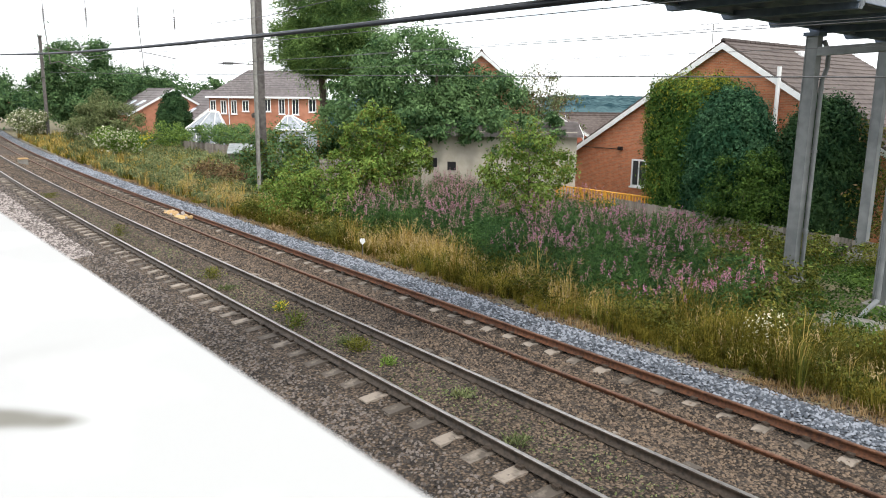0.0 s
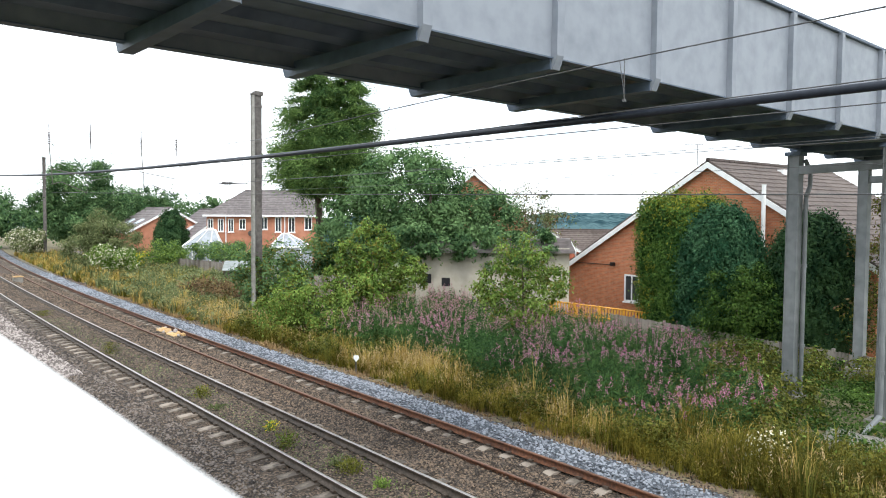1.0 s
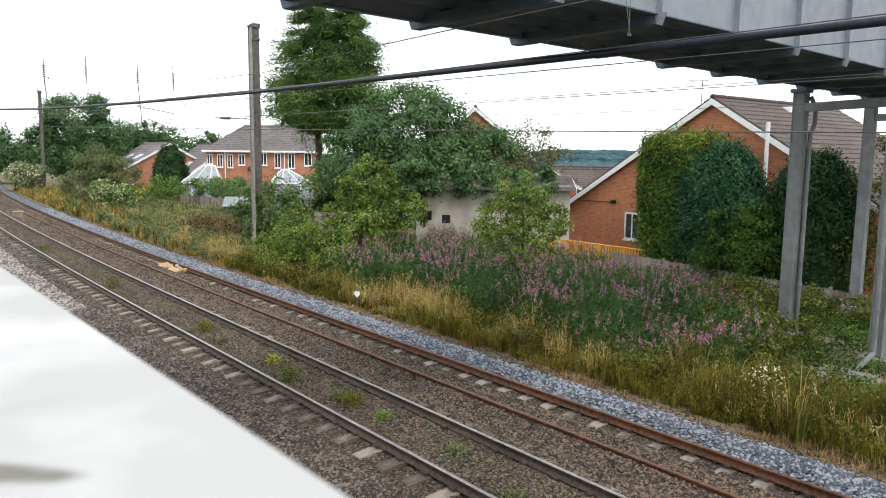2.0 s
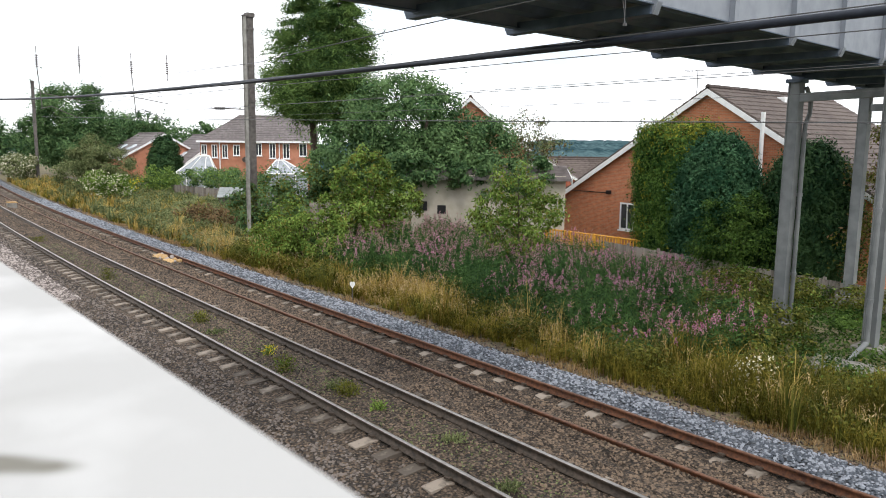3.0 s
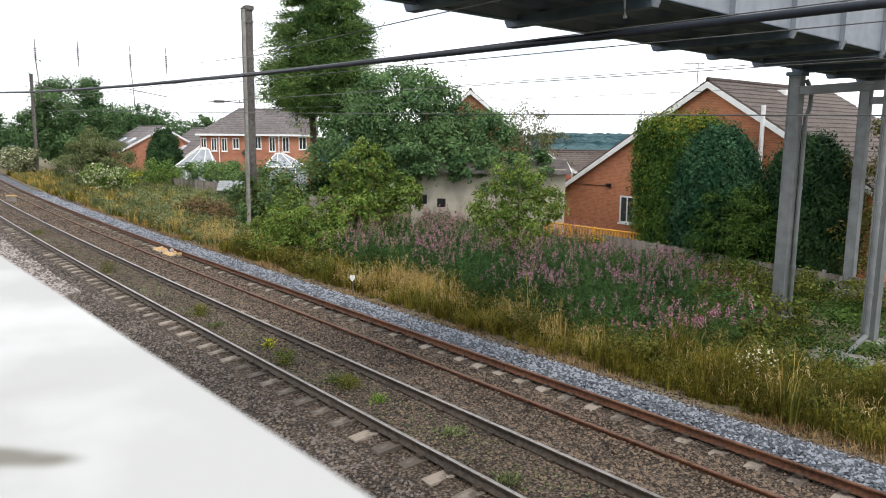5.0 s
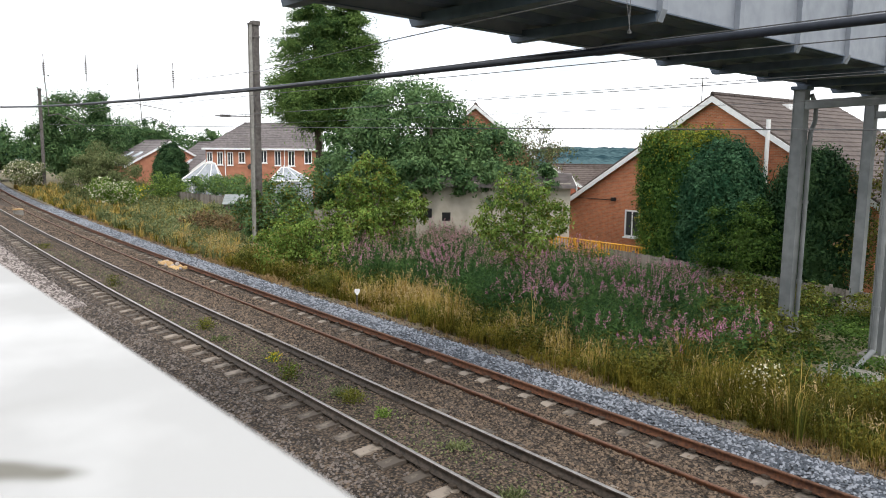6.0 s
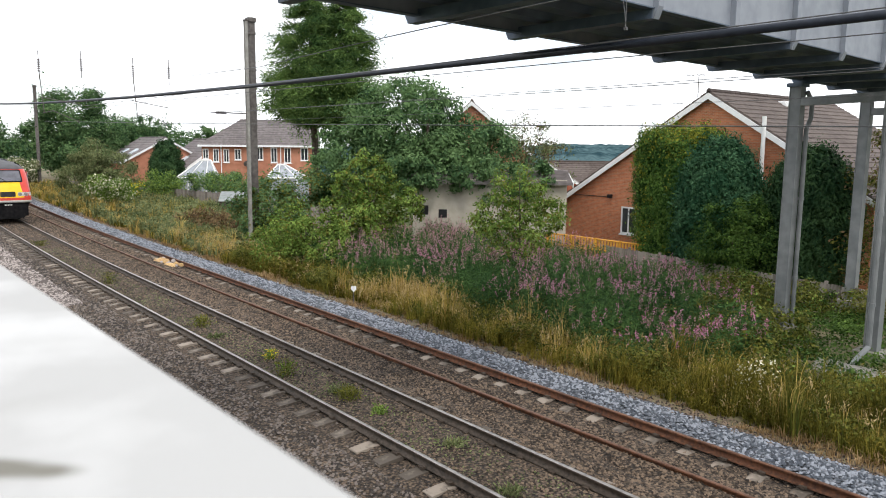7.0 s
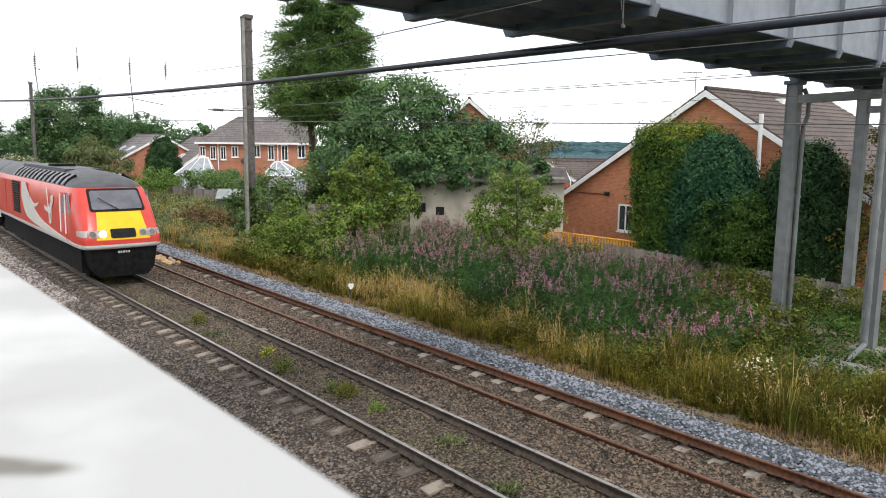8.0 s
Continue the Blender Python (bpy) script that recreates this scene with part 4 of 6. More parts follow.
def build_row_house():
    """Two-storey terrace seen from its garden side."""
    t = thing("house", "terrace of two-storey orange brick houses with white windows", "house", "houses")
    t.matrix_basis = pose(33.1, 85.6, -0.3, 0, 0, -26)
    L, D, eave, ridge, base = 13.1, 8.0, 5.2, 8.1, -1.6
    wall = bmesh.new()
    prism(wall, [(0, base), (D, base), (D, eave), (0, eave)], "x", 0, L)
    part("wall", wall, M["brick_far"], t)
    gable_roof(t, -0.4, L + 0.4, D / 2, ridge + 0.1, -0.4, eave, D + 0.4, eave, M["tile_grey"], rows=14, hip=4.6)
    g = bmesh.new()
    prism(g, [(0, eave), (D, eave), (D / 2, ridge - 0.05)], "x", L - 0.25, L)
    part("gable_wall", g, M["brick_far"], t)
    part("gutter", boxed(-0.4, L + 0.4, -0.55, -0.41, eave - 0.2, eave + 0.02), M["trim"], t, "white eaves board")
    for a0, a1, z0, z1 in ((0.1, 0.75, 3.6, 4.75), (1.25, 1.9, 3.25, 4.75), (2.4, 3.05, 3.2, 4.75), (3.65, 4.4, 3.5, 4.75), (6.1, 6.9, 3.5, 4.95), (7.75, 8.5, 3.2, 4.95), (9.3, 10.1, 3.15, 4.95), (11.2, 12.1, 3.45, 4.95)):
        window(t, ("y", 0.0), a0, a1, z0, z1, -1, 1)
    for a in (2.15, 8.9):
        part("downpipe", pipe(bmesh.new(), [(a, -0.12, eave - 0.2), (a, -0.12, 0)], 0.06, 8), M["trim"], t)
    for a, e, ra, rb, zt in ((-2.6, 1.9, -0.1, 1.1, 3.45), (7.2, 12.0, 8.5, 9.4, 3.0)):
        # glazed garden room: a hipped glass roof with a short ridge and white bars
        c = bmesh.new()
        ring = [(a, 0.0, 1.5), (a, -3.0, 1.5), (e, -3.0, 1.5), (e, 0.0, 1.5)]
        ends = [(ra, -1.5, zt), (rb, -1.5, zt)]
        R, F = [c.verts.new(p) for p in ring], [c.verts.new((x, y, base)) for x, y, z in ring]
        A, B = [c.verts.new(p) for p in ends]
        for i in range(4):
            c.faces.new((F[i], F[(i + 1) % 4], R[(i + 1) % 4], R[i]))
        for f in ((R[0], R[1], A), (R[1], R[2], B, A), (R[2], R[3], B), (R[3], R[0], A, B)):
            c.faces.new(f)
        room = part("conservatory", c, M["roof_glass"], t, "white framed glazed garden room")
        fr = bmesh.new()
        for i in range(4):
            pipe(fr, [ring[i], ends[0] if i < 2 else ends[1]], 0.09, 6)
            pipe(fr, [ring[i], ring[(i + 1) % 4]], 0.1, 6)
        pipe(fr, ends, 0.12, 6)
        for k in (2, 5):
            x = a + (e - a) * k / 7
            pipe(fr, [(x, -3.02, 1.5), (ra + (rb - ra) * k / 7, -1.52, zt)], 0.05, 6)
            pipe(fr, [(x, -3.02, 1.5), (x, -3.02, base)], 0.05, 6)
            tube(fr, (ra + (rb - ra) * k / 7, -1.5, zt), (ra + (rb - ra) * k / 7, -1.5, zt + 0.28), 0.05, 0.02, 5)
        part("frame", fr, M["trim"], room)
    d = bmesh.new()
    tube(d, (5.0, -0.45, 3.05), (5.0, -0.38, 3.08), 0.36, 0.3, 14)
    pipe(d, [(5.0, -0.4, 3.05), (5.0, 0.0, 2.9)], 0.03, 5)
    part("satellite_dish", d, M["mast"], t, "dark wall-mounted satellite dish")
    # the raised verge between the two roofs
    b = bmesh.new()
    prism(b, [(-0.42, eave + 0.06), (D / 2, ridge + 0.2), (D / 2, ridge + 0.08), (-0.42, eave - 0.06)], "x", 6.05, 6.2)
    part("verge_trim", b, M["trim"], t, "white verge between two roofs")
    b = boxed(12.5, 12.85, -0.2, 0.0, 3.7, 4.2, bevel=0.03)
    part("alarm_box", b, M["bloom_yellow"], t, "small yellow alarm box")


build_row_house()


def build_small_house(label, at, turn, L, D, eave, ridge, base, wallm, roofm, lights=(), gable_front=True):
    t = thing("house", label, "house", "houses")
    t.matrix_basis = pose(*at, 0, 0, turn)
    wall = bmesh.new()
    prism(wall, [(0, base), (D, base), (D, eave), (D / 2, ridge - 0.1), (0, eave)], "x", 0, L)
    part("wall", wall, wallm, t)
    gable_roof(t, -0.25, L + 0.25, D / 2, ridge + 0.1, -0.4, eave - 0.15, D + 0.4, eave - 0.15, roofm, rows=14)
    for x in (-0.3, L + 0.26):
        for s in (-1, 1):
            b = bmesh.new()
            prism(b, [(D / 2, ridge + 0.05), (D / 2 + s * (D / 2 + 0.4), eave - 0.12), (D / 2 + s * (D / 2 + 0.4), eave - 0.42), (D / 2, ridge - 0.25)], "x", x, x + 0.04)
            part("bargeboard", b, M["trim"], t, "white bargeboard")
    for (u, f) in lights:
        # a skylight on the second slope
        y, z = D / 2 * (1 + f), ridge + (eave - ridge) * f
        sl = -math.degrees(math.atan2(ridge - eave, D / 2))
        b = boxed(-0.5, 0.5, -0.6, 0.6, 0.1, 0.24)
        bmesh.ops.transform(b, matrix=pose(u, y, z, sl, 0, 0), verts=b.verts[:])
        part("skylight", b, M["skylight"], t, "pale roof window")
    return t


build_small_house("red brick bungalow with skylights in its grey roof", (39.3, 100, 0), 90, 10, 10.9, 2.7, 5.7, -1.5, M["brick_far"], M["tile_grey"], ((2.0, 0.62), (6.0, 0.62)))
build_small_house("brick bungalow with a skylight in its grey roof", (46.0, 95.5, 0), 90, 10, 12.2, 1.2, 5.55, -1.5, M["brick_far"], M["tile_grey"], ((4.0, 0.62),))
build_small_house("orange brick house with a white-edged gable behind trees", (42.4, 42.2, 0), 47, 9.0, 8.8, 4.6, 8.4, -2.0, M["brick_far"], M["tile"])
old_shed = build_small_house("low beige rendered outbuilding behind tall weeds", (23.9, 32.3, 0), -40, 8.2, 3.0, 3.2, 3.5, -1.5, M["render_wall"], M["tile_grey"])
for a0, a1, z0, z1 in ((0.3, 0.85, 1.3, 1.8), (1.4, 1.85, 1.15, 1.6)):
    part("window_opening", boxed(a0, a1, -0.03, -0.004, z0, z1), M["black"], old_shed, "dark small window")
build_small_house("brick house lower down the slope with white gable edges", (60.66, 52.3, -1.5), 43.6, 9.0, 8.0, 2.5, 5.05, -4, M["brick_red"], M["tile"])
build_small_house("brown-roofed house lower down the slope", (68, 62, -2.5), -42, 14.0, 9.0, 2.4, 5.4, -4, M["brick_red"], M["tile"])
build_small_house("brown-roofed house lower down the slope", (84, 80, -3.0), -50, 14.0, 9.0, 2.4, 5.8, -4, M["brick_red"], M["tile"])


# ---- vegetation ----
def leaves(rng, pts, size, droop=0.0, aspect=0.5, out=None):
    """Leaf blades (4-sided) at the points: verts and faces."""
    n = len(pts)
    d = rng.normal(0, 1, (n, 3))
    if out is not None:
        d = d * 0.8 + out
    d[:, 2] -= droop
    d /= np.linalg.norm(d, axis=1)[:, None] + 1e-9
    w = np.cross(d, rng.normal(0, 1, (n, 3)))
    w /= np.linalg.norm(w, axis=1)[:, None] + 1e-9
    s = (size * rng.uniform(0.6, 1.3, n))[:, None]
    a, b = d * s, w * s * aspect
    v = np.stack([pts, pts + a * 0.55 + b * 0.5, pts + a, pts + a * 0.55 - b * 0.5], 1)
    return v.reshape(-1, 3), np.arange(4 * n).reshape(-1, 4)


def facing(rng, pts, nrm, size, droop=0.0, aspect=0.5, loose=0.55):
    """Leaf blades that lie along the surface of their clump: nrm is the way out of the clump at each point."""
    n = len(pts)
    nv = nrm / (np.linalg.norm(nrm, axis=1)[:, None] + 1e-9) + rng.normal(0, loose, (n, 3))
    nv /= np.linalg.norm(nv, axis=1)[:, None] + 1e-9
    d = rng.normal(0, 1, (n, 3))
    d[:, 2] -= droop
    d -= (d * nv).sum(1)[:, None] * nv
    d /= np.linalg.norm(d, axis=1)[:, None] + 1e-9
    w = np.cross(nv, d)
    s = (size * rng.uniform(0.6, 1.3, n))[:, None]
    a, b = d * s, w * s * aspect
    v = np.stack([pts, pts + a * 0.5 + b * 0.5, pts + a - nv * s * 0.12, pts + a * 0.5 - b * 0.5], 1)
    return v.reshape(-1, 3), np.arange(4 * n).reshape(-1, 4)


def crown_points(rng, blobs, n, clumps=60, spread=0.16, shell=0.75):
    """Points in clumps over the outside of a set of ellipsoids (x, y, z, rx, ry, rz), and the way out of the clump at each."""
    blobs = np.array(blobs, dtype=float)
    wgt = (blobs[:, 3] * blobs[:, 4] * blobs[:, 5]) ** (2 / 3)
    k = rng.choice(len(blobs), clumps, p=wgt / wgt.sum())
    d = rng.normal(0, 1, (clumps, 3))
    d /= np.linalg.norm(d, axis=1)[:, None]
    rad = shell + (1.08 - shell) * rng.random(clumps)
    c = blobs[k, :3] + d * blobs[k, 3:] * rad[:, None]
    j = rng.integers(0, clumps, n)
    sp = spread * blobs[k][j, 3:].mean(1) * rng.uniform(0.7, 1.35, clumps)[j]
    e = rng.normal(0, 1, (n, 3))
    e *= (np.abs(e).mean(1) ** -0.35)[:, None]
    p = c[j] + e * sp[:, None] * np.array([1, 1, 0.7])
    nrm = e / (np.linalg.norm(e, axis=1)[:, None] + 1e-9) * 0.8 + d[j] * 0.5 + np.array([0, 0, 0.55])
    inner = rng.random(n) < 0.12
    b = blobs[rng.choice(len(blobs), n, p=wgt / wgt.sum())]
    q = b[:, :3] + rng.normal(0, 0.42, (n, 3)) * b[:, 3:]
    p[inner] = q[inner]
    return p, nrm


def build_tree(name, label, foot, blobs, n, size, leafm, seed, clumps=80, spread=0.16, trunk=0.18, limbs=8, category="tree", droop=0.2, aspect=0.5, shell=0.7):
    rng = np.random.default_rng(seed)
    r = random.Random(seed)
    t = thing(name, label, category)
    x, y = foot
    g = float(ground_z(x, y)) - 0.1
    bl = np.array(blobs, dtype=float)
    top = Vector((bl[:, 0].mean(), bl[:, 1].mean(), bl[:, 2].max() * 0.8 + bl[:, 2].mean() * 0.2))
    bm = bmesh.new()
    prev, pr = Vector((x, y, g)), trunk
    for k in range(1, 6):
        f = k / 5
        p = Vector((x, y, g)).lerp(top, f) + Vector((r.uniform(-.1, .1), r.uniform(-.1, .1), 0)) * trunk * 4
        tube(bm, prev, p, pr, trunk * (1 - 0.75 * f), 7)
        prev, pr = p, trunk * (1 - 0.75 * f)
    for k in range(limbs):
        b = blobs[k % len(blobs)]
        f = r.uniform(0.3, 0.85)
        s = Vector((x, y, g)).lerp(top, f)
        e = Vector((b[0] + r.uniform(-.7, .7) * b[3], b[1] + r.uniform(-.7, .7) * b[4], b[2] + r.uniform(-.5, .7) * b[5]))
        m = s.lerp(e, 0.5) + Vector((0, 0, 0.1))
        tube(bm, s, m, trunk * 0.35, trunk * 0.22, 5)
        tube(bm, m, e, trunk * 0.22, trunk * 0.06, 5)
    part("trunk", bm, M["bark"], t)
    ms = leafm if isinstance(leafm, (list, tuple)) else [leafm]
    p, o = crown_points(rng, blobs, n, clumps, spread, shell)
    v, q = facing(rng, p, o, size, droop, aspect)
    idx = (rng.random(n) < 0.25).astype(int) if len(ms) > 1 else None
    npmesh("crown", v, q, ms, t, idx)
    return t


def build_conifer():
    rng = np.random.default_rng(21)
    t = thing("conifer_tree", "tall dark shaggy conifer with bare lower trunks", "tree")
    bm = bmesh.new()
    cx, cy = 26.1, 45.15
    for dx, top in ((-0.8, 14.6), (0.9, 15.0)):
        tube(bm, (cx + dx * 0.5, cy - dx * 0.4, -0.7), (cx + dx, cy - dx * 0.5, top * 0.6), 0.3, 0.2, 8)
        tube(bm, (cx + dx, cy - dx * 0.5, top * 0.6), (cx + dx, cy - dx * 0.5, top - 0.4), 0.2, 0.03, 8)
    part("trunk", bm, M["bark"], t)
    P, O = [], []
    tw = bmesh.new()
    for dx, top in ((-0.95, 14.75), (0.95, 15.05)):
        for k in range(210):
            f = (k + 0.5) / 210
            z = 6.5 + (top - 6.5) * f
            reach = min(2.8, 3.5 * (1 - f) ** 0.5) * (0.7 + 0.38 * rng.random()) * min(1.0, 0.45 + f * 3.2) + 0.12
            a = rng.uniform(0, 2 * np.pi)
            e = np.array([math.cos(a), math.sin(a), rng.uniform(-0.34, 0.02)])
            m = int(90 + 460 * reach / 3)
            s = rng.random(m) ** 0.5 * reach
            p = np.array([cx + dx, cy - dx * 0.5, z]) + e * s[:, None] + rng.normal(0, 1, (m, 3)) * (0.07 + 0.17 * s[:, None]) * [1, 1, 0.36] - np.outer((s / 3) ** 2, [0, 0, 0.35])
            P.append(p)
            O.append(np.repeat(e[None] * 1.2, m, 0))
            if k % 3 == 0:
                tube(tw, (cx + dx, cy - dx * 0.5, z), Vector((cx + dx, cy - dx * 0.5, z)) + Vector(e) * reach * 0.8, 0.05, 0.01, 4)
    # ragged low boughs
    for k in range(16):
        a = rng.uniform(0, 2 * np.pi)
        p = np.array([cx + 2.2 * math.cos(a), cy + 2.2 * math.sin(a), 6.5]) + rng.normal(0, 1, (150, 3)) * [0.4, 0.4, 0.7]
        P.append(p)
        O.append(np.tile([0, 0, -0.8], (150, 1)))
    part("boughs", tw, M["bark"], t)
    p, o = np.concatenate(P), np.concatenate(O)
    v, q = leaves(rng, p, 0.25, 0.25, 0.2, o)
    npmesh("crown", v, q, M["leaf_dark"], t)


build_conifer()

build_tree("broadleaf_tree", "broad dense green tree above the tall weeds", (26.6, 35.2),
           [(25.9, 35.4, 6.0, 3.2, 3.2, 2.7), (28.7, 33.3, 4.0, 2.8, 2.8, 2.3), (23.9, 36.7, 4.3, 2.3, 2.3, 2.2), (22.9, 38.0, 4.0, 1.6, 1.6, 1.9), (26.8, 34.6, 4.3, 3.5, 3.5, 1.6), (26.2, 35.3, 7.3, 2.0, 2.0, 1.4), (25.4, 31.9, 3.5, 1.8, 1.5, 1.15), (27.5, 30.0, 3.3, 1.6, 1.4, 1.25), (24.0, 33.2, 3.5, 1.6, 1.5, 1.2), (28.9, 28.7, 3.2, 1.3, 1.2, 1.1), (26.3, 30.9, 3.3, 1.2, 1.2, 0.9), (23.4, 32.2, 3.7, 1.2, 1.1, 1.0), (24.8, 31.0, 3.6, 1.1, 1.0, 0.8)],
           76000, 0.22, M["leaf_mid"], 31, 480, 0.115, 0.28, 12, shell=0.8)
build_tree("sapling", "bright green young tree with loose leafy shoots", (18.6, 28.4),
           [(18.5, 28.5, 3.5, 0.75, 0.75, 1.4), (17.7, 29.0, 2.7, 0.6, 0.6, 1.2), (19.3, 28.0, 2.9, 0.6, 0.6, 1.2), (20.1, 27.4, 2.2, 0.7, 0.7, 0.8), (17.0, 29.4, 1.9, 0.7, 0.7, 0.9), (18.4, 28.5, 1.3, 1.5, 1.5, 1.1), (19.0, 28.1, 1.9, 1.2, 1.2, 0.9)],
           13000, 0.16, [M["leaf_light"], M["leaf_weed"]], 32, 150, 0.14, 0.07, 10)
build_tree("elder_tree", "small pale-green tree with cream blossom among fireweed", (21.1, 21.3),
           [(21.0, 21.4, 3.1, 1.0, 1.0, 1.1), (20.4, 21.9, 2.2, 1.0, 1.0, 0.9), (21.9, 20.8, 2.2, 1.0, 1.0, 0.9), (21.1, 21.3, 1.2, 1.3, 1.3, 1.0)],
           9000, 0.14, [M["leaf_light"], M["leaf_weed"]], 33, 90, 0.15, 0.06, 9)
build_tree("bramble_bush", "dense bright green bush at the edge of the ballast", (15.4, 29.0),
           [(15.2, 29.3, 1.2, 1.0, 1.0, 1.2), (16.2, 28.2, 0.6, 1.1, 1.1, 1.0), (14.8, 30.0, 0.7, 1.1, 1.1, 1.0), (15.9, 27.3, 0.3, 0.9, 0.9, 0.8)],
           12000, 0.14, [M["leaf_light"], M["leaf_weed"]], 34, 80, 0.16, 0.05, 6, category="bush")
build_tree("shrub", "dark shrubs behind the overhead line mast", (20.5, 40.0),
           [(19.4, 41.0, 1.7, 1.8, 1.8, 1.7), (21.6, 39.4, 1.9, 1.9, 1.9, 1.8), (20.4, 40.0, 0.8, 2.2, 2.2, 1.3), (23.2, 38.4, 1.4, 1.6, 1.6, 1.5)],
           15000, 0.2, [M["leaf_mid"], M["leaf_weed"]], 35, 90, 0.16, 0.08, 6, category="bush")
build_tree("shrub", "leafy dark shrub at the foot of the weathered mast", (18.0, 38.95),
           [(17.85, 39.0, 1.7, 0.45, 0.3, 1.0), (18.3, 38.9, 1.3, 0.5, 0.35, 1.1), (17.9, 39.0, 0.5, 0.7, 0.4, 0.9)],
           3500, 0.17, [M["leaf_mid"], M["leaf_weed"]], 47, 50, 0.16, 0.05, 5, category="bush")
build_tree("birch_tree", "thin airy dark-leaved tree behind the house", (35.6, 35.0),
           [(35.3, 35.3, 5.3, 1.5, 1.5, 1.6), (36.1, 34.4, 3.9, 1.7, 1.7, 1.6), (34.5, 36.2, 3.6, 1.7, 1.7, 1.6)],
           7000, 0.16, [M["leaf_olive"], M["leaf_red"]], 36, 70, 0.17, 0.1, 9)
build_tree("broadleaf_tree", "dark tree beside the distant mast", (26.3, 112.0),
           [(25.5, 112, 8.2, 4.0, 4.0, 4.6), (29.2, 111, 5.6, 3.6, 3.6, 3.4), (22.8, 113, 5.8, 3.0, 3.0, 3.2), (26.3, 112, 3.4, 5.0, 5.0, 3.0)],
           44000, 0.36, M["leaf_mid"], 37, 150, 0.14, 0.35, 8)
for at, r, seed in (((47.5, 150.0), 2.6, 141), ((58.8, 150.0), 1.9, 142), ((44.0, 152.0), 2.2, 143)):
    x, y = at
    top = 8.2 if r > 2.4 else (7.2 if r > 2 else 6.9)
    build_tree("broadleaf_tree", "round dark tree on the skyline beyond the rooftops", at, [(x, y, top, r, r, r * 0.85), (x - r * 0.6, y, top - 1.3, r * 0.7, r * 0.7, r * 0.6), (x + r * 0.6, y, top - 1.2, r * 0.75, r * 0.75, r * 0.6)], 5000, 0.4, M["leaf_mid"], seed, 40, 0.14, 0.2, 5)
build_tree("willow_bush", "pale olive drooping willow by the fence", (19.6, 78.0),
           [(19.4, 78.2, 3.7, 1.7, 1.7, 1.7), (21.4, 77.4, 2.4, 2.2, 2.2, 1.6), (18.2, 78.4, 1.4, 1.9, 1.9, 1.6), (20.4, 77.6, 0.8, 2.7, 2.7, 1.4)],
           16000, 0.32, M["leaf_olive"], 38, 90, 0.15, 0.15, 6, category="bush", droop=1.2, aspect=0.25)
build_tree("flowering_bush", "garden bush covered in pale yellow blossom", (18.2, 68.5),
           [(17.6, 68.8, 1.2, 1.1, 1.1, 1.0), (18.9, 68.2, 1.0, 1.2, 1.2, 0.9)], 5000, 0.2, [M["leaf_light"], M["bloom_white"]], 39, 50, 0.17, 0.05, 4, category="bush")
build_tree("flowering_bush", "low bush with bright yellow flowers", (21.0, 72.0), [(21.0, 72, 0.9, 1.3, 0.9, 0.6)], 1600, 0.2, [M["leaf_light"], M["bloom_yellow"]], 40, 24, 0.2, 0.04, 3, category="bush")
build_tree("flowering_bush", "straw-coloured bush by the distant line", (18.0, 108.0), [(18.3, 108, 1.6, 2.0, 2.0, 1.4)], 5000, 0.3, [M["leaf_olive"], M["bloom_white"]], 41, 40, 0.2, 0.06, 3, category="bush")
build_tree("garden_bush", "round bright green garden bush", (26.6, 81.0), [(26.6, 81, 0.7, 1.9, 1.9, 1.4), (27.4, 80.6, 0.4, 1.7, 1.7, 1.3)], 8000, 0.22, [M["leaf_light"], M["leaf_mid"]], 42, 50, 0.17, 0.06, 4, category="bush")
build_tree("garden_bush", "leafy climbing growth over a garden fence", (27.5, 68.0), [(29.0, 75, 1.2, 1.8, 1.6, 0.9), (30.3, 72.6, 1.1, 1.8, 1.6, 0.9), (30.2, 68.0, 0.9, 2.0, 1.5, 0.9), (31.4, 75.6, 1.2, 2.0, 1.6, 0.9)], 9000, 0.22, [M["leaf_mid"], M["leaf_light"]], 44, 80, 0.18, 0.05, 4, category="bush")
build_tree("broadleaf_tree", "mixed trees far along the line", (18.5, 135.0), [(16, 136, 4.4, 5, 5, 4.4), (23, 134, 4.2, 5, 5, 4.0), (12, 138, 4.5, 5, 5, 4.5), (20, 134, 3, 6, 6, 3)], 16000, 0.5, M["leaf_mid"], 45, 90, 0.16, 0.3, 5)
for i, (tx, ty, tz, tr) in enumerate(((46, 165, 9.5, 6), (57, 168, 8.5, 7), (70, 172, 7.5, 7), (75, 160, 8.6, 3.0), (40, 160, 7, 6), (92, 172, 5.5, 6))):
    build_tree("broadleaf_tree", "distant dark-green tree behind the roofs", (tx, ty), [(tx, ty, tz - tr * 0.45, tr, tr, tr * 0.55), (tx + tr * 0.5, ty - 1, tz - tr * 0.7, tr * 0.7, tr * 0.7, tr * 0.5)], 5000, 0.6, M["leaf_mid"], 50 + i, 60, 0.17, 0.3, 4)


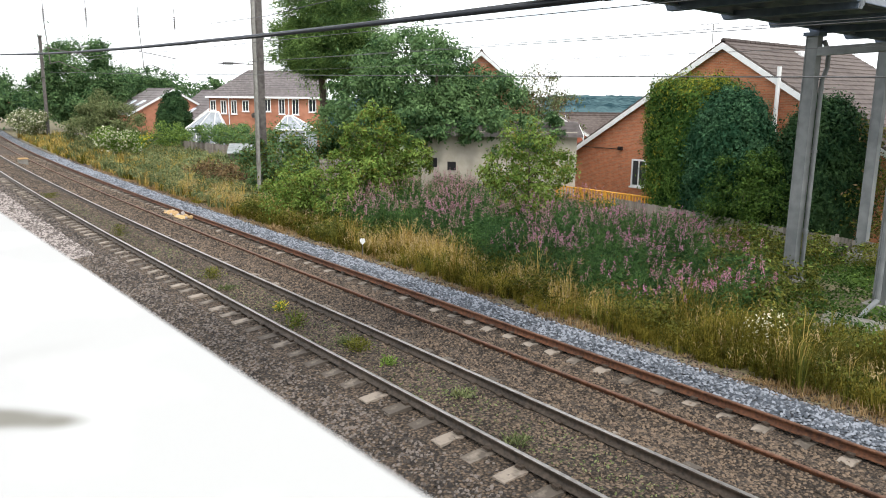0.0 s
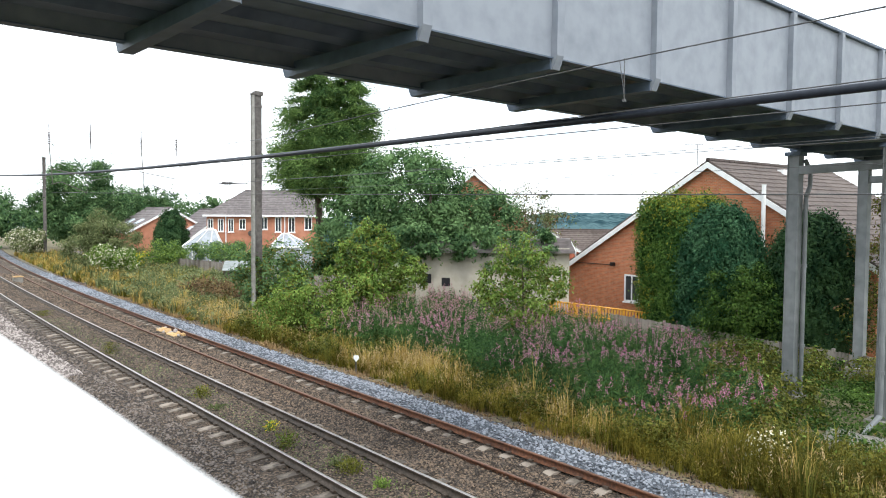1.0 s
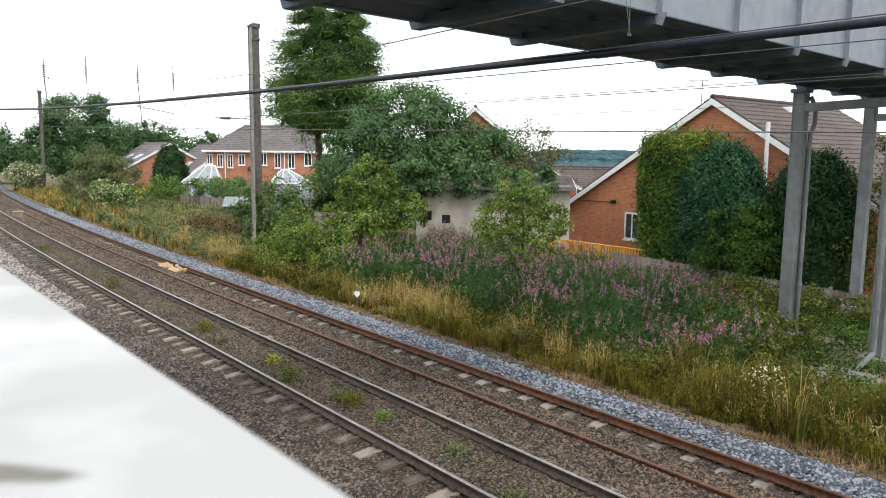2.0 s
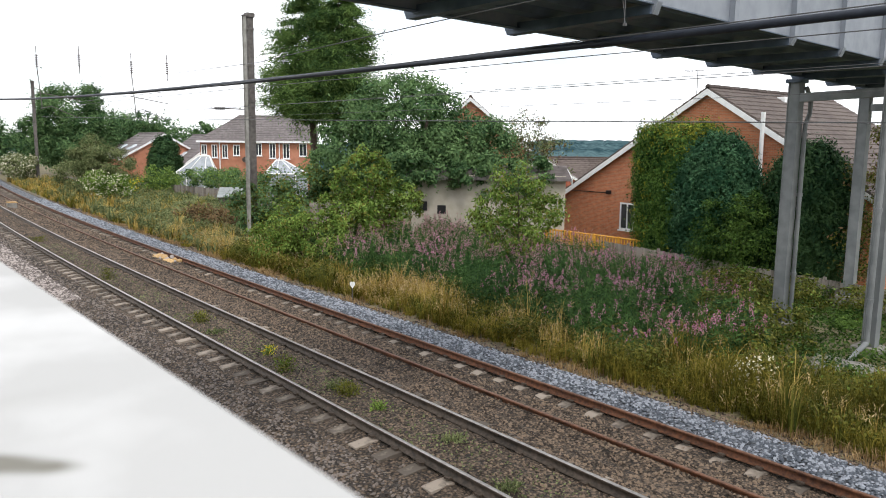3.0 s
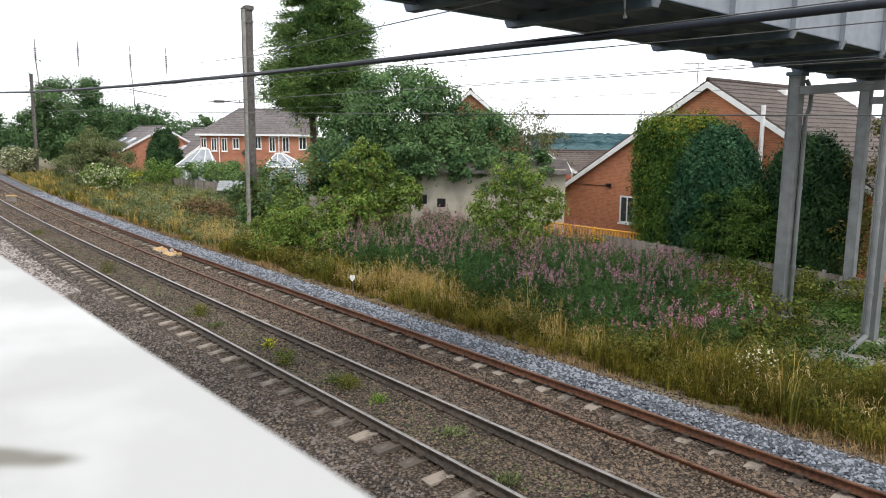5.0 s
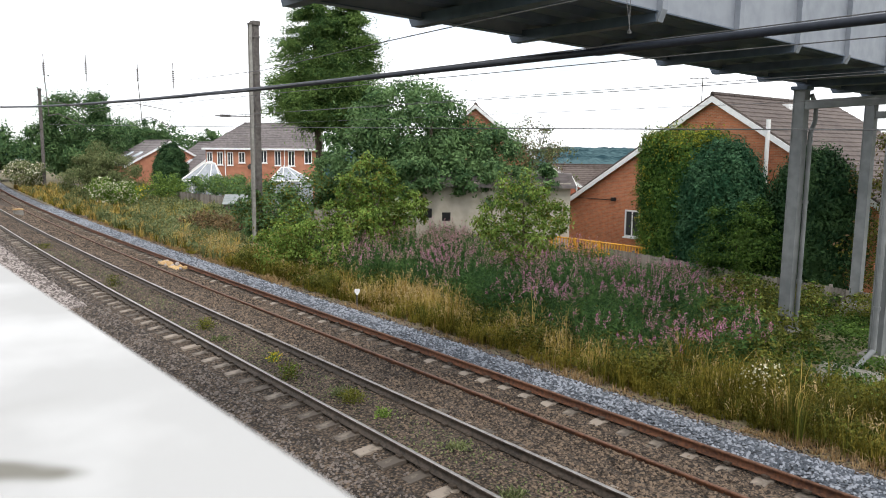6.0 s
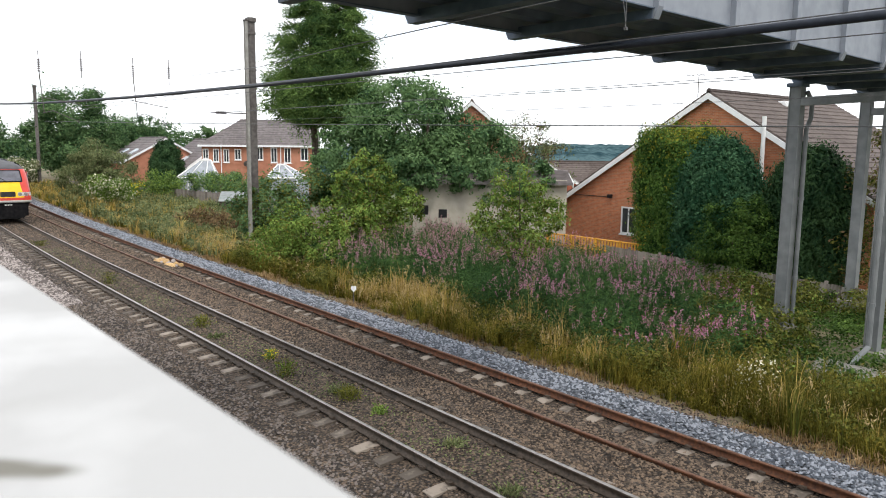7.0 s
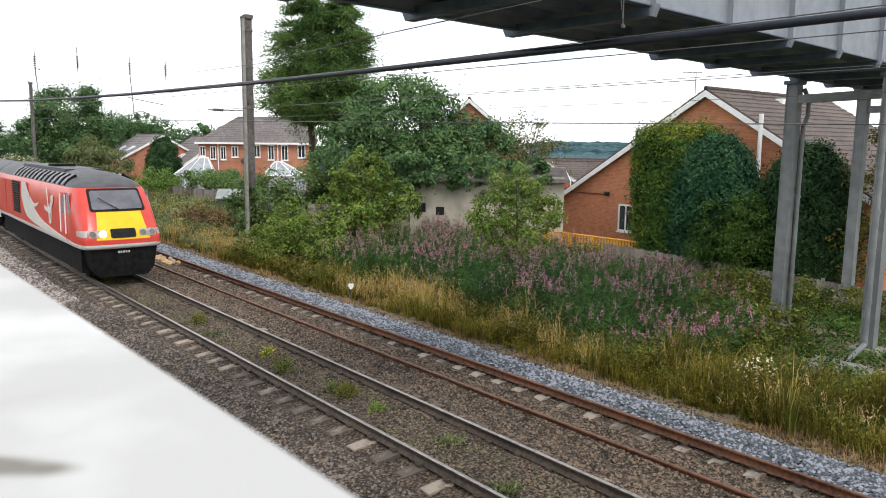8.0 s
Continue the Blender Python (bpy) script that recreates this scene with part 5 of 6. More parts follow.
def build_hedge(label, cx, cy, rx, ry, top, seed, n, square=False, point=2.0, size=0.17, leafm="leaf_hedge", rough=0.07):
    """A dense garden conifer: small sprays in overlapping tufts over a rounded column; point shapes its top (2 is a dome, 1 a cone)."""
    rng = np.random.default_rng(seed)
    t = thing("clipped_conifer", label, "hedge", "clipped conifers")
    base, tufts = -0.9, n // 42
    h = rng.random(tufts) ** 0.75
    a = rng.uniform(0, 2 * np.pi, tufts)

    def reach(h, a):
        f = np.clip((h - (0.92 if square else 0.35)) / (0.09 if square else 0.66), 0, 1)
        prof = np.clip(1 - f ** (2.4 if square else point), 0.02, 1) ** 0.5
        sq = 1 / (np.abs(np.cos(a)) ** 4 + np.abs(np.sin(a)) ** 4) ** 0.25 if square else 1.0
        return prof * sq * (0.94 + 0.06 * np.minimum(h * 6, 1)) * (1 + 0.05 * np.sin(a * 4 + seed + h * 5) * np.sin(h * 9 + seed))
    r = reach(h, a) * (1 + rng.normal(0, rough, tufts))
    c = np.stack([cx + rx * r * np.cos(a), cy + ry * r * np.sin(a), base + (top - base) * h + rng.normal(0, 0.1, tufts)], 1)
    flat = np.clip((h - 0.8) * 5, 0, 1)
    out = np.stack([np.cos(a) * (1 - 0.6 * flat), np.sin(a) * (1 - 0.6 * flat), 0.45 + flat], 1)
    j = rng.integers(0, tufts, n)
    e = rng.normal(0, 1, (n, 3)) * [1, 1, 1.35]
    p = c[j] + e * (0.15 * rng.uniform(0.6, 1.4, tufts))[j][:, None] + out[j] * 0.08
    o = out[j] * 0.9 + e * 0.45
    v, q = facing(rng, p, o, size, -1.1, 0.42, 0.45)
    idx = None
    ms = M[leafm]
    if square:
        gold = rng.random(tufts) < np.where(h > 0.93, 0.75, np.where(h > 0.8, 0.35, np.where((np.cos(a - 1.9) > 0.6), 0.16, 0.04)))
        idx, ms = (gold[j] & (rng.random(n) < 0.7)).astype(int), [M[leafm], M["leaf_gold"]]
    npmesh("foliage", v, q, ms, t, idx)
    # A closed core in dark foliage colour fills the gaps between tufts.
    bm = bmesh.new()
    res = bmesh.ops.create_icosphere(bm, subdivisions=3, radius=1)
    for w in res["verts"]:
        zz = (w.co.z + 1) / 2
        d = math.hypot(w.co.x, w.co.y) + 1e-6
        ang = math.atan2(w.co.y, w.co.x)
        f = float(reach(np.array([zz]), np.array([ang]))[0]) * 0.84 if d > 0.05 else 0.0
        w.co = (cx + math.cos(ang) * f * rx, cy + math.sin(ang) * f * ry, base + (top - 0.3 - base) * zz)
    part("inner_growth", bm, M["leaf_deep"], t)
    return t


build_hedge("tall square clipped conifer hedge with golden top", 32.3, 21.6, 1.25, 1.72, 5.68, 61, 84000, True, size=0.15, leafm="leaf_hedge")
build_hedge("tall rounded blue-green conifer beside the hedge", 31.5, 18.95, 1.5, 1.78, 5.05, 62, 52000, False, 2.4, leafm="leaf_blue")
build_hedge("dark green dome-shaped conifer", 31.6, 14.85, 1.5, 1.75, 4.7, 63, 42000, False, 2.2, leafm="leaf_deep")
build_tree("garden_bush", "dark green pointed bush in front of the conifers", (29.9, 17.0), [(29.9, 17.2, 0.7, 0.9, 1.3, 1.6), (29.9, 18.1, 1.8, 0.55, 0.5, 0.9), (29.9, 16.5, 1.9, 0.7, 0.8, 1.0), (29.8, 16.2, 0.6, 0.9, 1.2, 1.4), (29.9, 18.4, 0.5, 0.8, 0.8, 1.2)], 20000, 0.13, [M["leaf_green"], M["leaf_hedge"]], 64, 220, 0.15, 0.05, 5, category="bush")
build_hedge("dark dome-shaped clipped conifer in a garden", 30.7, 90.5, 1.9, 1.9, 5.0, 66, 14000, False, 1.5, 0.3, leafm="leaf_deep")
build_tree("garden_bush", "loose yellow-green and reddish tree beyond the bridge columns", (31.2, 11.6), [(31.3, 11.9, 4.2, 1.1, 1.3, 1.6), (31.3, 11.2, 2.4, 1.2, 1.4, 1.6), (31.2, 11.8, 1.0, 1.3, 1.4, 1.3)], 6500, 0.15, [M["leaf_weed"], M["leaf_red"]], 65, 60, 0.17, 0.06, 6, category="bush")


# ---- grass and weeds ----
def patchy(rng, n, u0, u1, y0, y1, scale=0.25, keep=0.0, power=1.0, seed=0):
    """Points along the lineside strip, gathered in patches."""
    y = y0 + (y1 - y0) * rng.random(n) ** power
    u = u0 + (u1 - u0) * rng.random(n)
    f = np.sin(u * 1.9 + seed) * np.sin(y * 1.3 + seed * 2) + np.sin(u * 0.7 + y * 0.9 + seed) + rng.normal(0, 0.5, n)
    ok = f > keep
    return (u + bend(y))[ok], y[ok]


def tussocks(name, label, material, u0, u1, y0, y1, count, per, height, width, seed, keep=-0.3, power=1.0, heads=None, zone=None):
    """Grass in clumps: blades fan out of each tussock, some with nodding seed heads."""
    rng = np.random.default_rng(seed)
    x, y = patchy(rng, count, u0, u1, y0, y1, keep=keep, power=power, seed=seed)
    if zone is not None:
        ok = zone(x, y, rng)
        x, y = x[ok], y[ok]
    n = len(x)
    size = rng.uniform(0.5, 1.25, n) * (0.72 + 0.42 * np.sin(x * 2.3 + seed) * np.sin(y * 1.1 + seed) + 0.2 * np.sin(y * 2.9 + x))
    size = np.clip(size, 0.25, 1.5)
    cx, cy, ch = (np.repeat(a, per) for a in (x, y, size))
    m = n * per
    a = rng.uniform(0, 2 * np.pi, m)
    r = np.abs(rng.normal(0, 0.09, m)) * ch
    bx, by = cx + r * np.cos(a), cy + r * np.sin(a)
    h = height * ch * rng.uniform(0.5, 1.15, m)
    out = (0.15 + 0.75 * rng.random(m) ** 1.8) * h
    d = np.stack([np.cos(a), np.sin(a), np.zeros(m)], 1) * out[:, None]
    s = np.stack([-np.sin(a), np.cos(a), np.zeros(m)], 1) * (width * rng.uniform(0.6, 1.3, m) / 2)[:, None]
    b = np.stack([bx, by, ground_z(bx, by) - 0.05], 1)
    up = np.array([0, 0, 1.0])
    mid, tip = b + d * 0.3 + up * (h * 0.66)[:, None], b + d + up * (h * 0.96 - out * 0.22)[:, None]
    v = np.stack([b - s, b + s, mid + s * 0.85, mid - s * 0.85, tip + s * 0.2, tip - s * 0.2], 1).reshape(-1, 3)
    k = 6 * np.arange(m)[:, None]
    q = np.concatenate([k + [[0, 1, 2, 3]], k + [[3, 2, 4, 5]]], 0)
    idx = np.zeros(len(q), int)
    ms = [material]
    if heads is not None:
        pick = rng.random(m) < 0.2
        hp = np.repeat(tip[pick], 8, 0)
        hp = hp + rng.normal(0, 0.018, hp.shape) - up * np.tile(np.linspace(-0.05, 0.16, 8), pick.sum())[:, None]
        hv, hq = leaves(rng, hp, 0.085, -1.6, 0.22)
        q = np.concatenate([q, hq + len(v)])
        idx = np.concatenate([idx, np.ones(len(hq), int)])
        v = np.concatenate([v, hv])
        ms = [material, heads]
    return tagged(npmesh(name, v, q, ms, None, idx), label, "grass", kind="stuff")


def straw(x, y, rng):
    """Where the dry grass stands thick."""
    f = np.exp(-((y - 20) / 4.5) ** 2) + 0.3 * np.exp(-((y - 10.5) / 2.2) ** 2) + 0.5 * np.exp(-((y - 37) / 5) ** 2) + 0.16
    return rng.random(len(x)) < f


G, DRY, SEED = M["grass_green"], M["grass_dry"], M["seed"]
tussocks("grass", "mixed green grass along the railway bank", G, 13.75, 15.9, 1.5, 34, 1900, 24, 0.66, 0.013, 71, -1.2, 1.2, G)
tussocks("grass", "fresh green broad grass on the bank", M["leaf_weed"], 13.8, 17, 1.5, 34, 2000, 12, 0.7, 0.024, 76, -0.2, 1.2)
tussocks("grass", "tall straw-coloured grass with seed heads", DRY, 13.9, 16.0, 2, 42, 3400, 12, 1.1, 0.010, 73, -0.2, 1.0, SEED, straw)
tussocks("grass", "short rust-brown dead grass along the edge of the stones", M["thatch"], 13.25, 14.25, 1.5, 60, 2600, 12, 0.24, 0.016, 74, -0.6)
tussocks("grass", "olive grass farther along the bank", M["leaf_olive"], 13.7, 27, 33, 112, 4200, 12, 0.85, 0.06, 72, -1.0, 1.2, DRY)
tussocks("grass", "green grass farther along the bank", G, 13.6, 24, 33, 112, 2600, 12, 0.75, 0.06, 77, -0.4)
tussocks("grass", "dry grass patches farther along the bank", DRY, 13.6, 18.5, 33, 112, 2300, 14, 0.8, 0.04, 75, 0.1)


def in_poly(x, y, poly):
    ok = np.zeros(len(x), bool)
    for (x0, y0), (x1, y1) in zip(poly, poly[1:] + poly[:1]):
        hit = ((y0 > y) != (y1 > y)) & (x < (x1 - x0) * (y - y0) / (y1 - y0 + 1e-9) + x0)
        ok ^= hit
    return ok


def build_fireweed():
    rng = np.random.default_rng(80)
    poly = [(15.0, 27.0), (16.8, 31.5), (25.0, 35.0), (27.0, 27.0), (26.5, 18.5), (22.8, 12.8), (17.6, 8.8), (15.0, 10.6), (14.9, 14.5), (15.9, 19.0)]
    x, y = rng.uniform(14.5, 28, 13000), rng.uniform(8.5, 36, 13000)
    ok = in_poly(x, y, poly) & (np.sin(x * 1.1) * np.sin(y * 0.9) + rng.normal(0, 0.5, 13000) > -0.65)
    x, y = x[ok][:4200], y[ok][:4200]
    n = len(x)
    g = ground_z(x, y)
    h = rng.triangular(0.9, 1.35, 1.95, n) * np.interp(y, [10, 20, 26], [0.8, 0.98, 1.12]) * (1 + 0.16 * np.sin(x * 1.7 + 1) * np.sin(y * 1.2))
    h *= np.clip((x - np.interp(y, [10, 15, 19, 27], [14.4, 14.3, 15.2, 14.4])) * 0.6 + 0.35, 0.4, 1)
    tilt = rng.normal(0, 0.08, (n, 2))
    # whole patches flower, fade or stay in bud together
    patch = np.sin(x * 1.6 + 0.5) * np.sin(y * 1.25 + 1.2) + 0.6 * np.sin(x * 0.7 + y * 0.9) + rng.normal(0, 0.45, n)
    bloom = np.where(y < 20.5 + rng.normal(0, 2.0, n), np.where(patch > 0.4, 1, np.where(patch > 0.2, 2, 0)), np.where(patch > 1.2, 1, np.where(patch > 0.0, 2, 0)))
    V, F, I, k = [], [], [], 0
    for count, lo, hi, size, flower, asp in ((40, 0.05, 0.86, 0.165, False, 0.2), (30, 0.79, 1.0, 0.036, True, 0.8)):
        pick = np.flatnonzero(bloom > 0) if flower else np.arange(n)
        m = len(pick)
        f = rng.uniform(lo, hi, (m, count))
        rad = 0.006 + 0.034 * (1.02 - f) / 0.22 if flower else 0.02 + 0.10 * (1 - f)
        a = rng.uniform(0, 2 * np.pi, (m, count))
        X, Y, G, Hh, T = x[pick], y[pick], g[pick], h[pick], tilt[pick]
        p = np.stack([X[:, None] + T[:, :1] * f * Hh[:, None] + rad * np.cos(a), Y[:, None] + T[:, 1:] * f * Hh[:, None] + rad * np.sin(a), G[:, None] + f * Hh[:, None]], -1).reshape(-1, 3)
        o = np.stack([np.cos(a) * 1.2, np.sin(a) * 1.2, np.full(a.shape, 0.6)], -1).reshape(-1, 3)
        v, q = leaves(rng, p, size, 0, asp, o)
        V.append(v), F.append(q + k), I.append(np.repeat(bloom[pick], count) if flower else np.zeros(m * count, int))
        k += len(v)
    w = np.stack([np.full(n, 0.006), np.zeros(n), np.zeros(n)], 1)
    b = np.stack([x, y, g], 1)
    tp = b + np.stack([tilt[:, 0] * h, tilt[:, 1] * h, h], 1)
    V.append(np.stack([b - w, b + w, tp + w * 0.4, tp - w * 0.4], 1).reshape(-1, 3))
    F.append(np.arange(4 * n).reshape(-1, 4) + k), I.append(np.zeros(n, int))
    tagged(npmesh("fireweed", np.concatenate(V), np.concatenate(F), [M["fireweed"], M["pink"], M["pink_pale"]], None, np.concatenate(I)), "tall stand of pink-flowering fireweed on the bank", "weeds", kind="stuff")


build_fireweed()


def weed_field(name, label, poly, count, top, size, material, seed, category="weeds", asp=0.6):
    rng = np.random.default_rng(seed)
    px, py = np.array(poly)[:, 0], np.array(poly)[:, 1]
    x, y = rng.uniform(px.min(), px.max(), count * 3), rng.uniform(py.min(), py.max(), count * 3)
    ok = in_poly(x, y, poly)
    x, y = x[ok][:count], y[ok][:count]
    lump = 0.45 + 0.55 * np.clip(np.sin(x * 2.1 + seed) * np.sin(y * 1.7 + seed) + 0.4 * np.sin(x * 5 + y * 4) + 0.4, 0, 1.2)
    z = ground_z(x, y) + top * lump * rng.random(len(x)) ** 0.5
    slope = np.stack([np.cos(x * 2.1 + seed) * 0.5, np.cos(y * 1.7 + seed) * 0.5, np.ones(len(x))], 1)
    v, q = facing(rng, np.stack([x, y, z], 1), slope, size, 0.2, asp, 0.5)
    tagged(npmesh(name, v, q, material), label, category, kind="stuff")


def mounds(label, spots, n, size, material, seed, asp=0.6):
    """Bramble mounds: spots of (x, y, radius, height), leaves in clumps over each."""
    rng = np.random.default_rng(seed)
    blobs = [(x, y, float(ground_z(x, y)) + h * 0.35, r, r, h * 0.65) for x, y, r, h in spots]
    p, o = crown_points(rng, blobs, n, 26 * len(spots), 0.17, 0.75)
    p[:, 2] = np.maximum(p[:, 2], ground_z(p[:, 0], p[:, 1]))
    v, q = facing(rng, p, o, size, 0.3, asp, 0.45)
    idx = (rng.random(n) < 0.07).astype(int)
    tagged(npmesh("brambles", v, q, [material, M["leaf_light"]], None, idx), label, "weeds", kind="stuff")


weed_field("brambles", "low tangled brambles under the footbridge", [(16.5, 3.0), (16.5, 9.5), (18.0, 10.5), (23.5, 13.8), (28.0, 16.5), (27.6, 4.0), (22.0, 2.5)], 24000, 0.4, 0.1, M["leaf_green"], 91)
mounds("yellow-green bramble mounds around the bridge columns", [(17.4, 9.6, 0.9, 1.0), (18.8, 10.6, 1.0, 1.15), (20.6, 11.7, 1.1, 1.3), (22.6, 12.9, 1.2, 1.45), (24.6, 14.0, 1.2, 1.3), (19.6, 9.6, 0.8, 0.8), (21.3, 10.6, 0.8, 0.9), (26.0, 12.6, 1.1, 1.2), (27.2, 10.6, 1.0, 1.1), (17.0, 7.0, 0.7, 0.45), (16.4, 8.3, 0.8, 0.8), (17.6, 5.4, 0.9, 0.9), (16.3, 5.8, 0.8, 0.8), (26.5, 8.2, 1.0, 0.9)], 30000, 0.11, M["leaf_weed"], 191)
mounds("dark green bramble growth along the board fence", [(28.0, 15.5, 0.9, 1.0), (28.4, 13.2, 0.9, 1.1), (26.8, 17.6, 1.0, 1.0), (24.0, 11.6, 0.7, 0.6), (25.0, 10.0, 0.7, 0.5)], 9000, 0.12, M["leaf_green"], 192)
tussocks("grass", "long green and straw grass beside the brambles", G, 14.0, 16.8, 1.5, 11, 800, 18, 0.95, 0.013, 78, -0.6, 1.0, G)
tussocks("grass", "yellow-green stalks among the brambles", M["leaf_weed"], 14.0, 16.9, 1.5, 12, 600, 12, 0.9, 0.015, 79, -0.2)
weed_field("brambles", "leafy growth among bank grass", [(14.0, 2.0), (14.0, 9.5), (15.6, 12.0), (17, 4)], 7000, 0.6, 0.075, M["leaf_weed"], 92)
weed_field("brambles", "broad-leaved green weeds near the stones", [(13.9, 10), (13.9, 17), (15.6, 17), (15.6, 10)], 7000, 0.7, 0.09, M["leaf_weed"], 97)
weed_field("brambles", "leafy green weeds below the bramble bush", [(13.9, 22.5), (13.9, 33), (15.4, 36), (15.6, 22.5)], 14000, 0.75, 0.11, M["leaf_weed"], 98)
weed_field("brambles", "mixed low weeds by the mast", [(14.0, 34), (14.6, 60), (18.0, 60), (18.0, 33)], 16000, 0.7, 0.17, M["leaf_olive"], 99)
weed_field("brambles", "green undergrowth at the foot of the fireweed", [(15.6, 12), (15.4, 28), (17.5, 32), (26, 34), (27.5, 18), (23, 13)], 30000, 0.75, 0.12, M["leaf_weed"], 93)
weed_field("brambles", "undergrowth along the garden fences", [(17.5, 32), (16.5, 45), (18.5, 70), (21, 100), (25.5, 90), (26.5, 66), (25, 40)], 40000, 0.7, 0.2, M["leaf_olive"], 94)
weed_field("brambles", "reddish dock patch on the bank", [(17.0, 42), (17.2, 50), (20.0, 50), (19.5, 42)], 3500, 1.2, 0.2, M["leaf_red"], 95)
weed_field("cow_parsley", "flat cream flower heads in the grass", [(14.6, 7.6), (14.6, 8.8), (15.6, 8.8), (15.6, 7.6)], 260, 1.0, 0.06, M["bloom_white"], 96, asp=1.0)


def tuft(label, x, y, r, h, leafm, n, seed):
    rng = np.random.default_rng(seed)
    t = thing("weed_tuft", label, "weed", "weeds between the rails")
    p = np.stack([x + rng.normal(0, r * 0.5, n), y + rng.normal(0, r * 0.5, n), -0.17 + h * rng.random(n)], 1)
    o = np.stack([(p[:, 0] - x) / r, (p[:, 1] - y) / r, np.full(n, 1.0)], 1)
    v, q = leaves(rng, p, 0.07, 0, 0.35, o)
    ms = leafm if isinstance(leafm, (list, tuple)) else [leafm]
    npmesh("leaves", v, q, ms, t, (rng.random(n) < 0.3).astype(int) if len(ms) > 1 else None)
    bm = bmesh.new()
    for k in range(5):
        a = k * 1.3
        tube(bm, (x, y, -0.25), (x + r * 0.6 * math.cos(a), y + r * 0.6 * math.sin(a), -0.1 + h * 0.7), 0.006, 0.003, 4)
    part("stems", bm, M["leaf_weed"], t)


tuft("bright green weed tuft between the rails", 7.42, 14.7, 0.2, 0.34, [M["leaf_weed"], M["leaf_light"]], 420, 101)
tuft("yellow-flowering weed between the rails", 7.72, 16.1, 0.14, 0.24, [M["leaf_light"], M["bloom_yellow"]], 200, 102)
tuft("bright green weed tuft between the rails", 7.69, 12.5, 0.24, 0.26, M["leaf_weed"], 480, 103)
tuft("small green weed between the rails", 7.66, 12.95, 0.18, 0.18, M["leaf_olive"], 260, 104)
tuft("small green weed between the rails", 7.72, 11.45, 0.15, 0.16, M["leaf_light"], 200, 105)
tuft("green weed tuft between the rails", 7.65, 20.2, 0.24, 0.3, M["leaf_weed"], 420, 106)
tuft("low moss-green weed between the rails", 7.5, 18.8, 0.25, 0.1, M["leaf_olive"], 200, 107)
tuft("green weed tuft between the rails", 7.45, 28.6, 0.24, 0.4, M["leaf_weed"], 380, 108)
tuft("low green weed between the rails", 7.65, 41.3, 0.4, 0.25, M["leaf_weed"], 420, 109)
tuft("low moss-green weed between the rails", 7.35, 7.5, 0.22, 0.08, M["leaf_olive"], 260, 110)
tuft("low moss-green weed between the rails", 7.85, 9.4, 0.22, 0.1, M["leaf_olive"], 260, 111)
weed_field("low_weeds", "sparse low green weeds between the rails", [(7.1, 4), (7.1, 40), (8.2, 40), (8.2, 4)], 4000, 0.05, 0.05, M["leaf_olive"], 112)


def build_sand_heap():
    rng = np.random.default_rng(120)
    t = thing("spilt_sand", "pale yellow sand and rubble spilt by the far rail", "rubble")
    for cx, cy, r in ((11.35, 34.6, 0.42), (11.2, 33.1, 0.3)):
        bm = bmesh.new()
        res = bmesh.ops.create_icosphere(bm, subdivisions=3, radius=1)
        for v in res["verts"]:
            k = 1 + 0.35 * noise.noise(v.co * 2.2 + Vector((cx, cy, 0)))
            v.co = (cx + v.co.x * r * 0.7 * k, cy + v.co.y * r * 1.7 * k, -0.44 + max(v.co.z, -0.4) * 0.17 * k)
        part("heap", bm, M["sand"], t)
    for k in range(12):
        bm = bmesh.new()
        res = bmesh.ops.create_icosphere(bm, subdivisions=1, radius=rng.uniform(0.05, 0.13))
        for v in res["verts"]:
            v.co = v.co * (1 + 0.35 * noise.noise(v.co * 14 + Vector((k, 0, 0))))
        bmesh.ops.translate(bm, vec=Vector((11.3 + rng.normal(0, 0.2), rng.uniform(32.4, 35.2), -0.36)), verts=bm.verts[:])
        part("rubble_piece", bm, M["pale_stone"] if k % 3 else M["sand"], t)


build_sand_heap()


# ---- fences and railing ----
def build_fence(label, pts, top, board=0.14, depth=1.6, gap=0.012):
    t = thing("fence", label, "fence", "fences")
    b = boxed(-board / 2 + gap / 2, board / 2 - gap / 2, -0.011, 0.011, -depth, 0)
    src = part("board", b, M["fence"], t)
    post = part("post", boxed(-0.05, 0.05, 0.014, 0.11, -depth, 0.08), M["fence"], t)
    r = random.Random(9)
    first, firstp = True, True
    count = 0
    for (xa, ya), (xb, yb) in zip(pts, pts[1:]):
        L = math.hypot(xb - xa, yb - ya)
        ang = math.degrees(math.atan2(yb - ya, xb - xa))
        k = int(L / board)
        for i in range(k):
            if count > 280:
                break
            f = (i + 0.5) / k
            ob = src if first else new("board", src.data)
            first = False
            ob.parent = t
            ob.matrix_basis = pose(xa + (xb - xa) * f, ya + (yb - ya) * f, top + r.uniform(-0.03, 0.02), 0, r.uniform(-1, 1), ang)
            count += 1
            if i % 14 == 0:
                op = post if firstp else new("post", post.data)
                firstp = False
                op.parent = t
                op.matrix_basis = pose(xa + (xb - xa) * f, ya + (yb - ya) * f, top, 0, 0, ang)
        bm = bmesh.new()
        for z in (top - 0.2, top - 1.1):
            box(bm, 0, L, 0.014, 0.06, z - 0.04, z + 0.04)
        bmesh.ops.transform(bm, matrix=pose(xa, ya, 0, 0, 0, ang), verts=bm.verts[:])
        part("fence_rail", bm, M["fence"], t)


build_fence("weathered grey board fence behind the fireweed", [(30.6, 25.0), (29.6, 18.5), (28.9, 14.7), (28.2, 10.0), (27.8, 5.0)], -0.02, depth=1.4)
build_fence("weathered grey garden fence along the bank", [(22.5, 104.0), (26.5, 88), (28.5, 72), (27.8, 60), (25.0, 46.0)], 0.3, board=0.24)
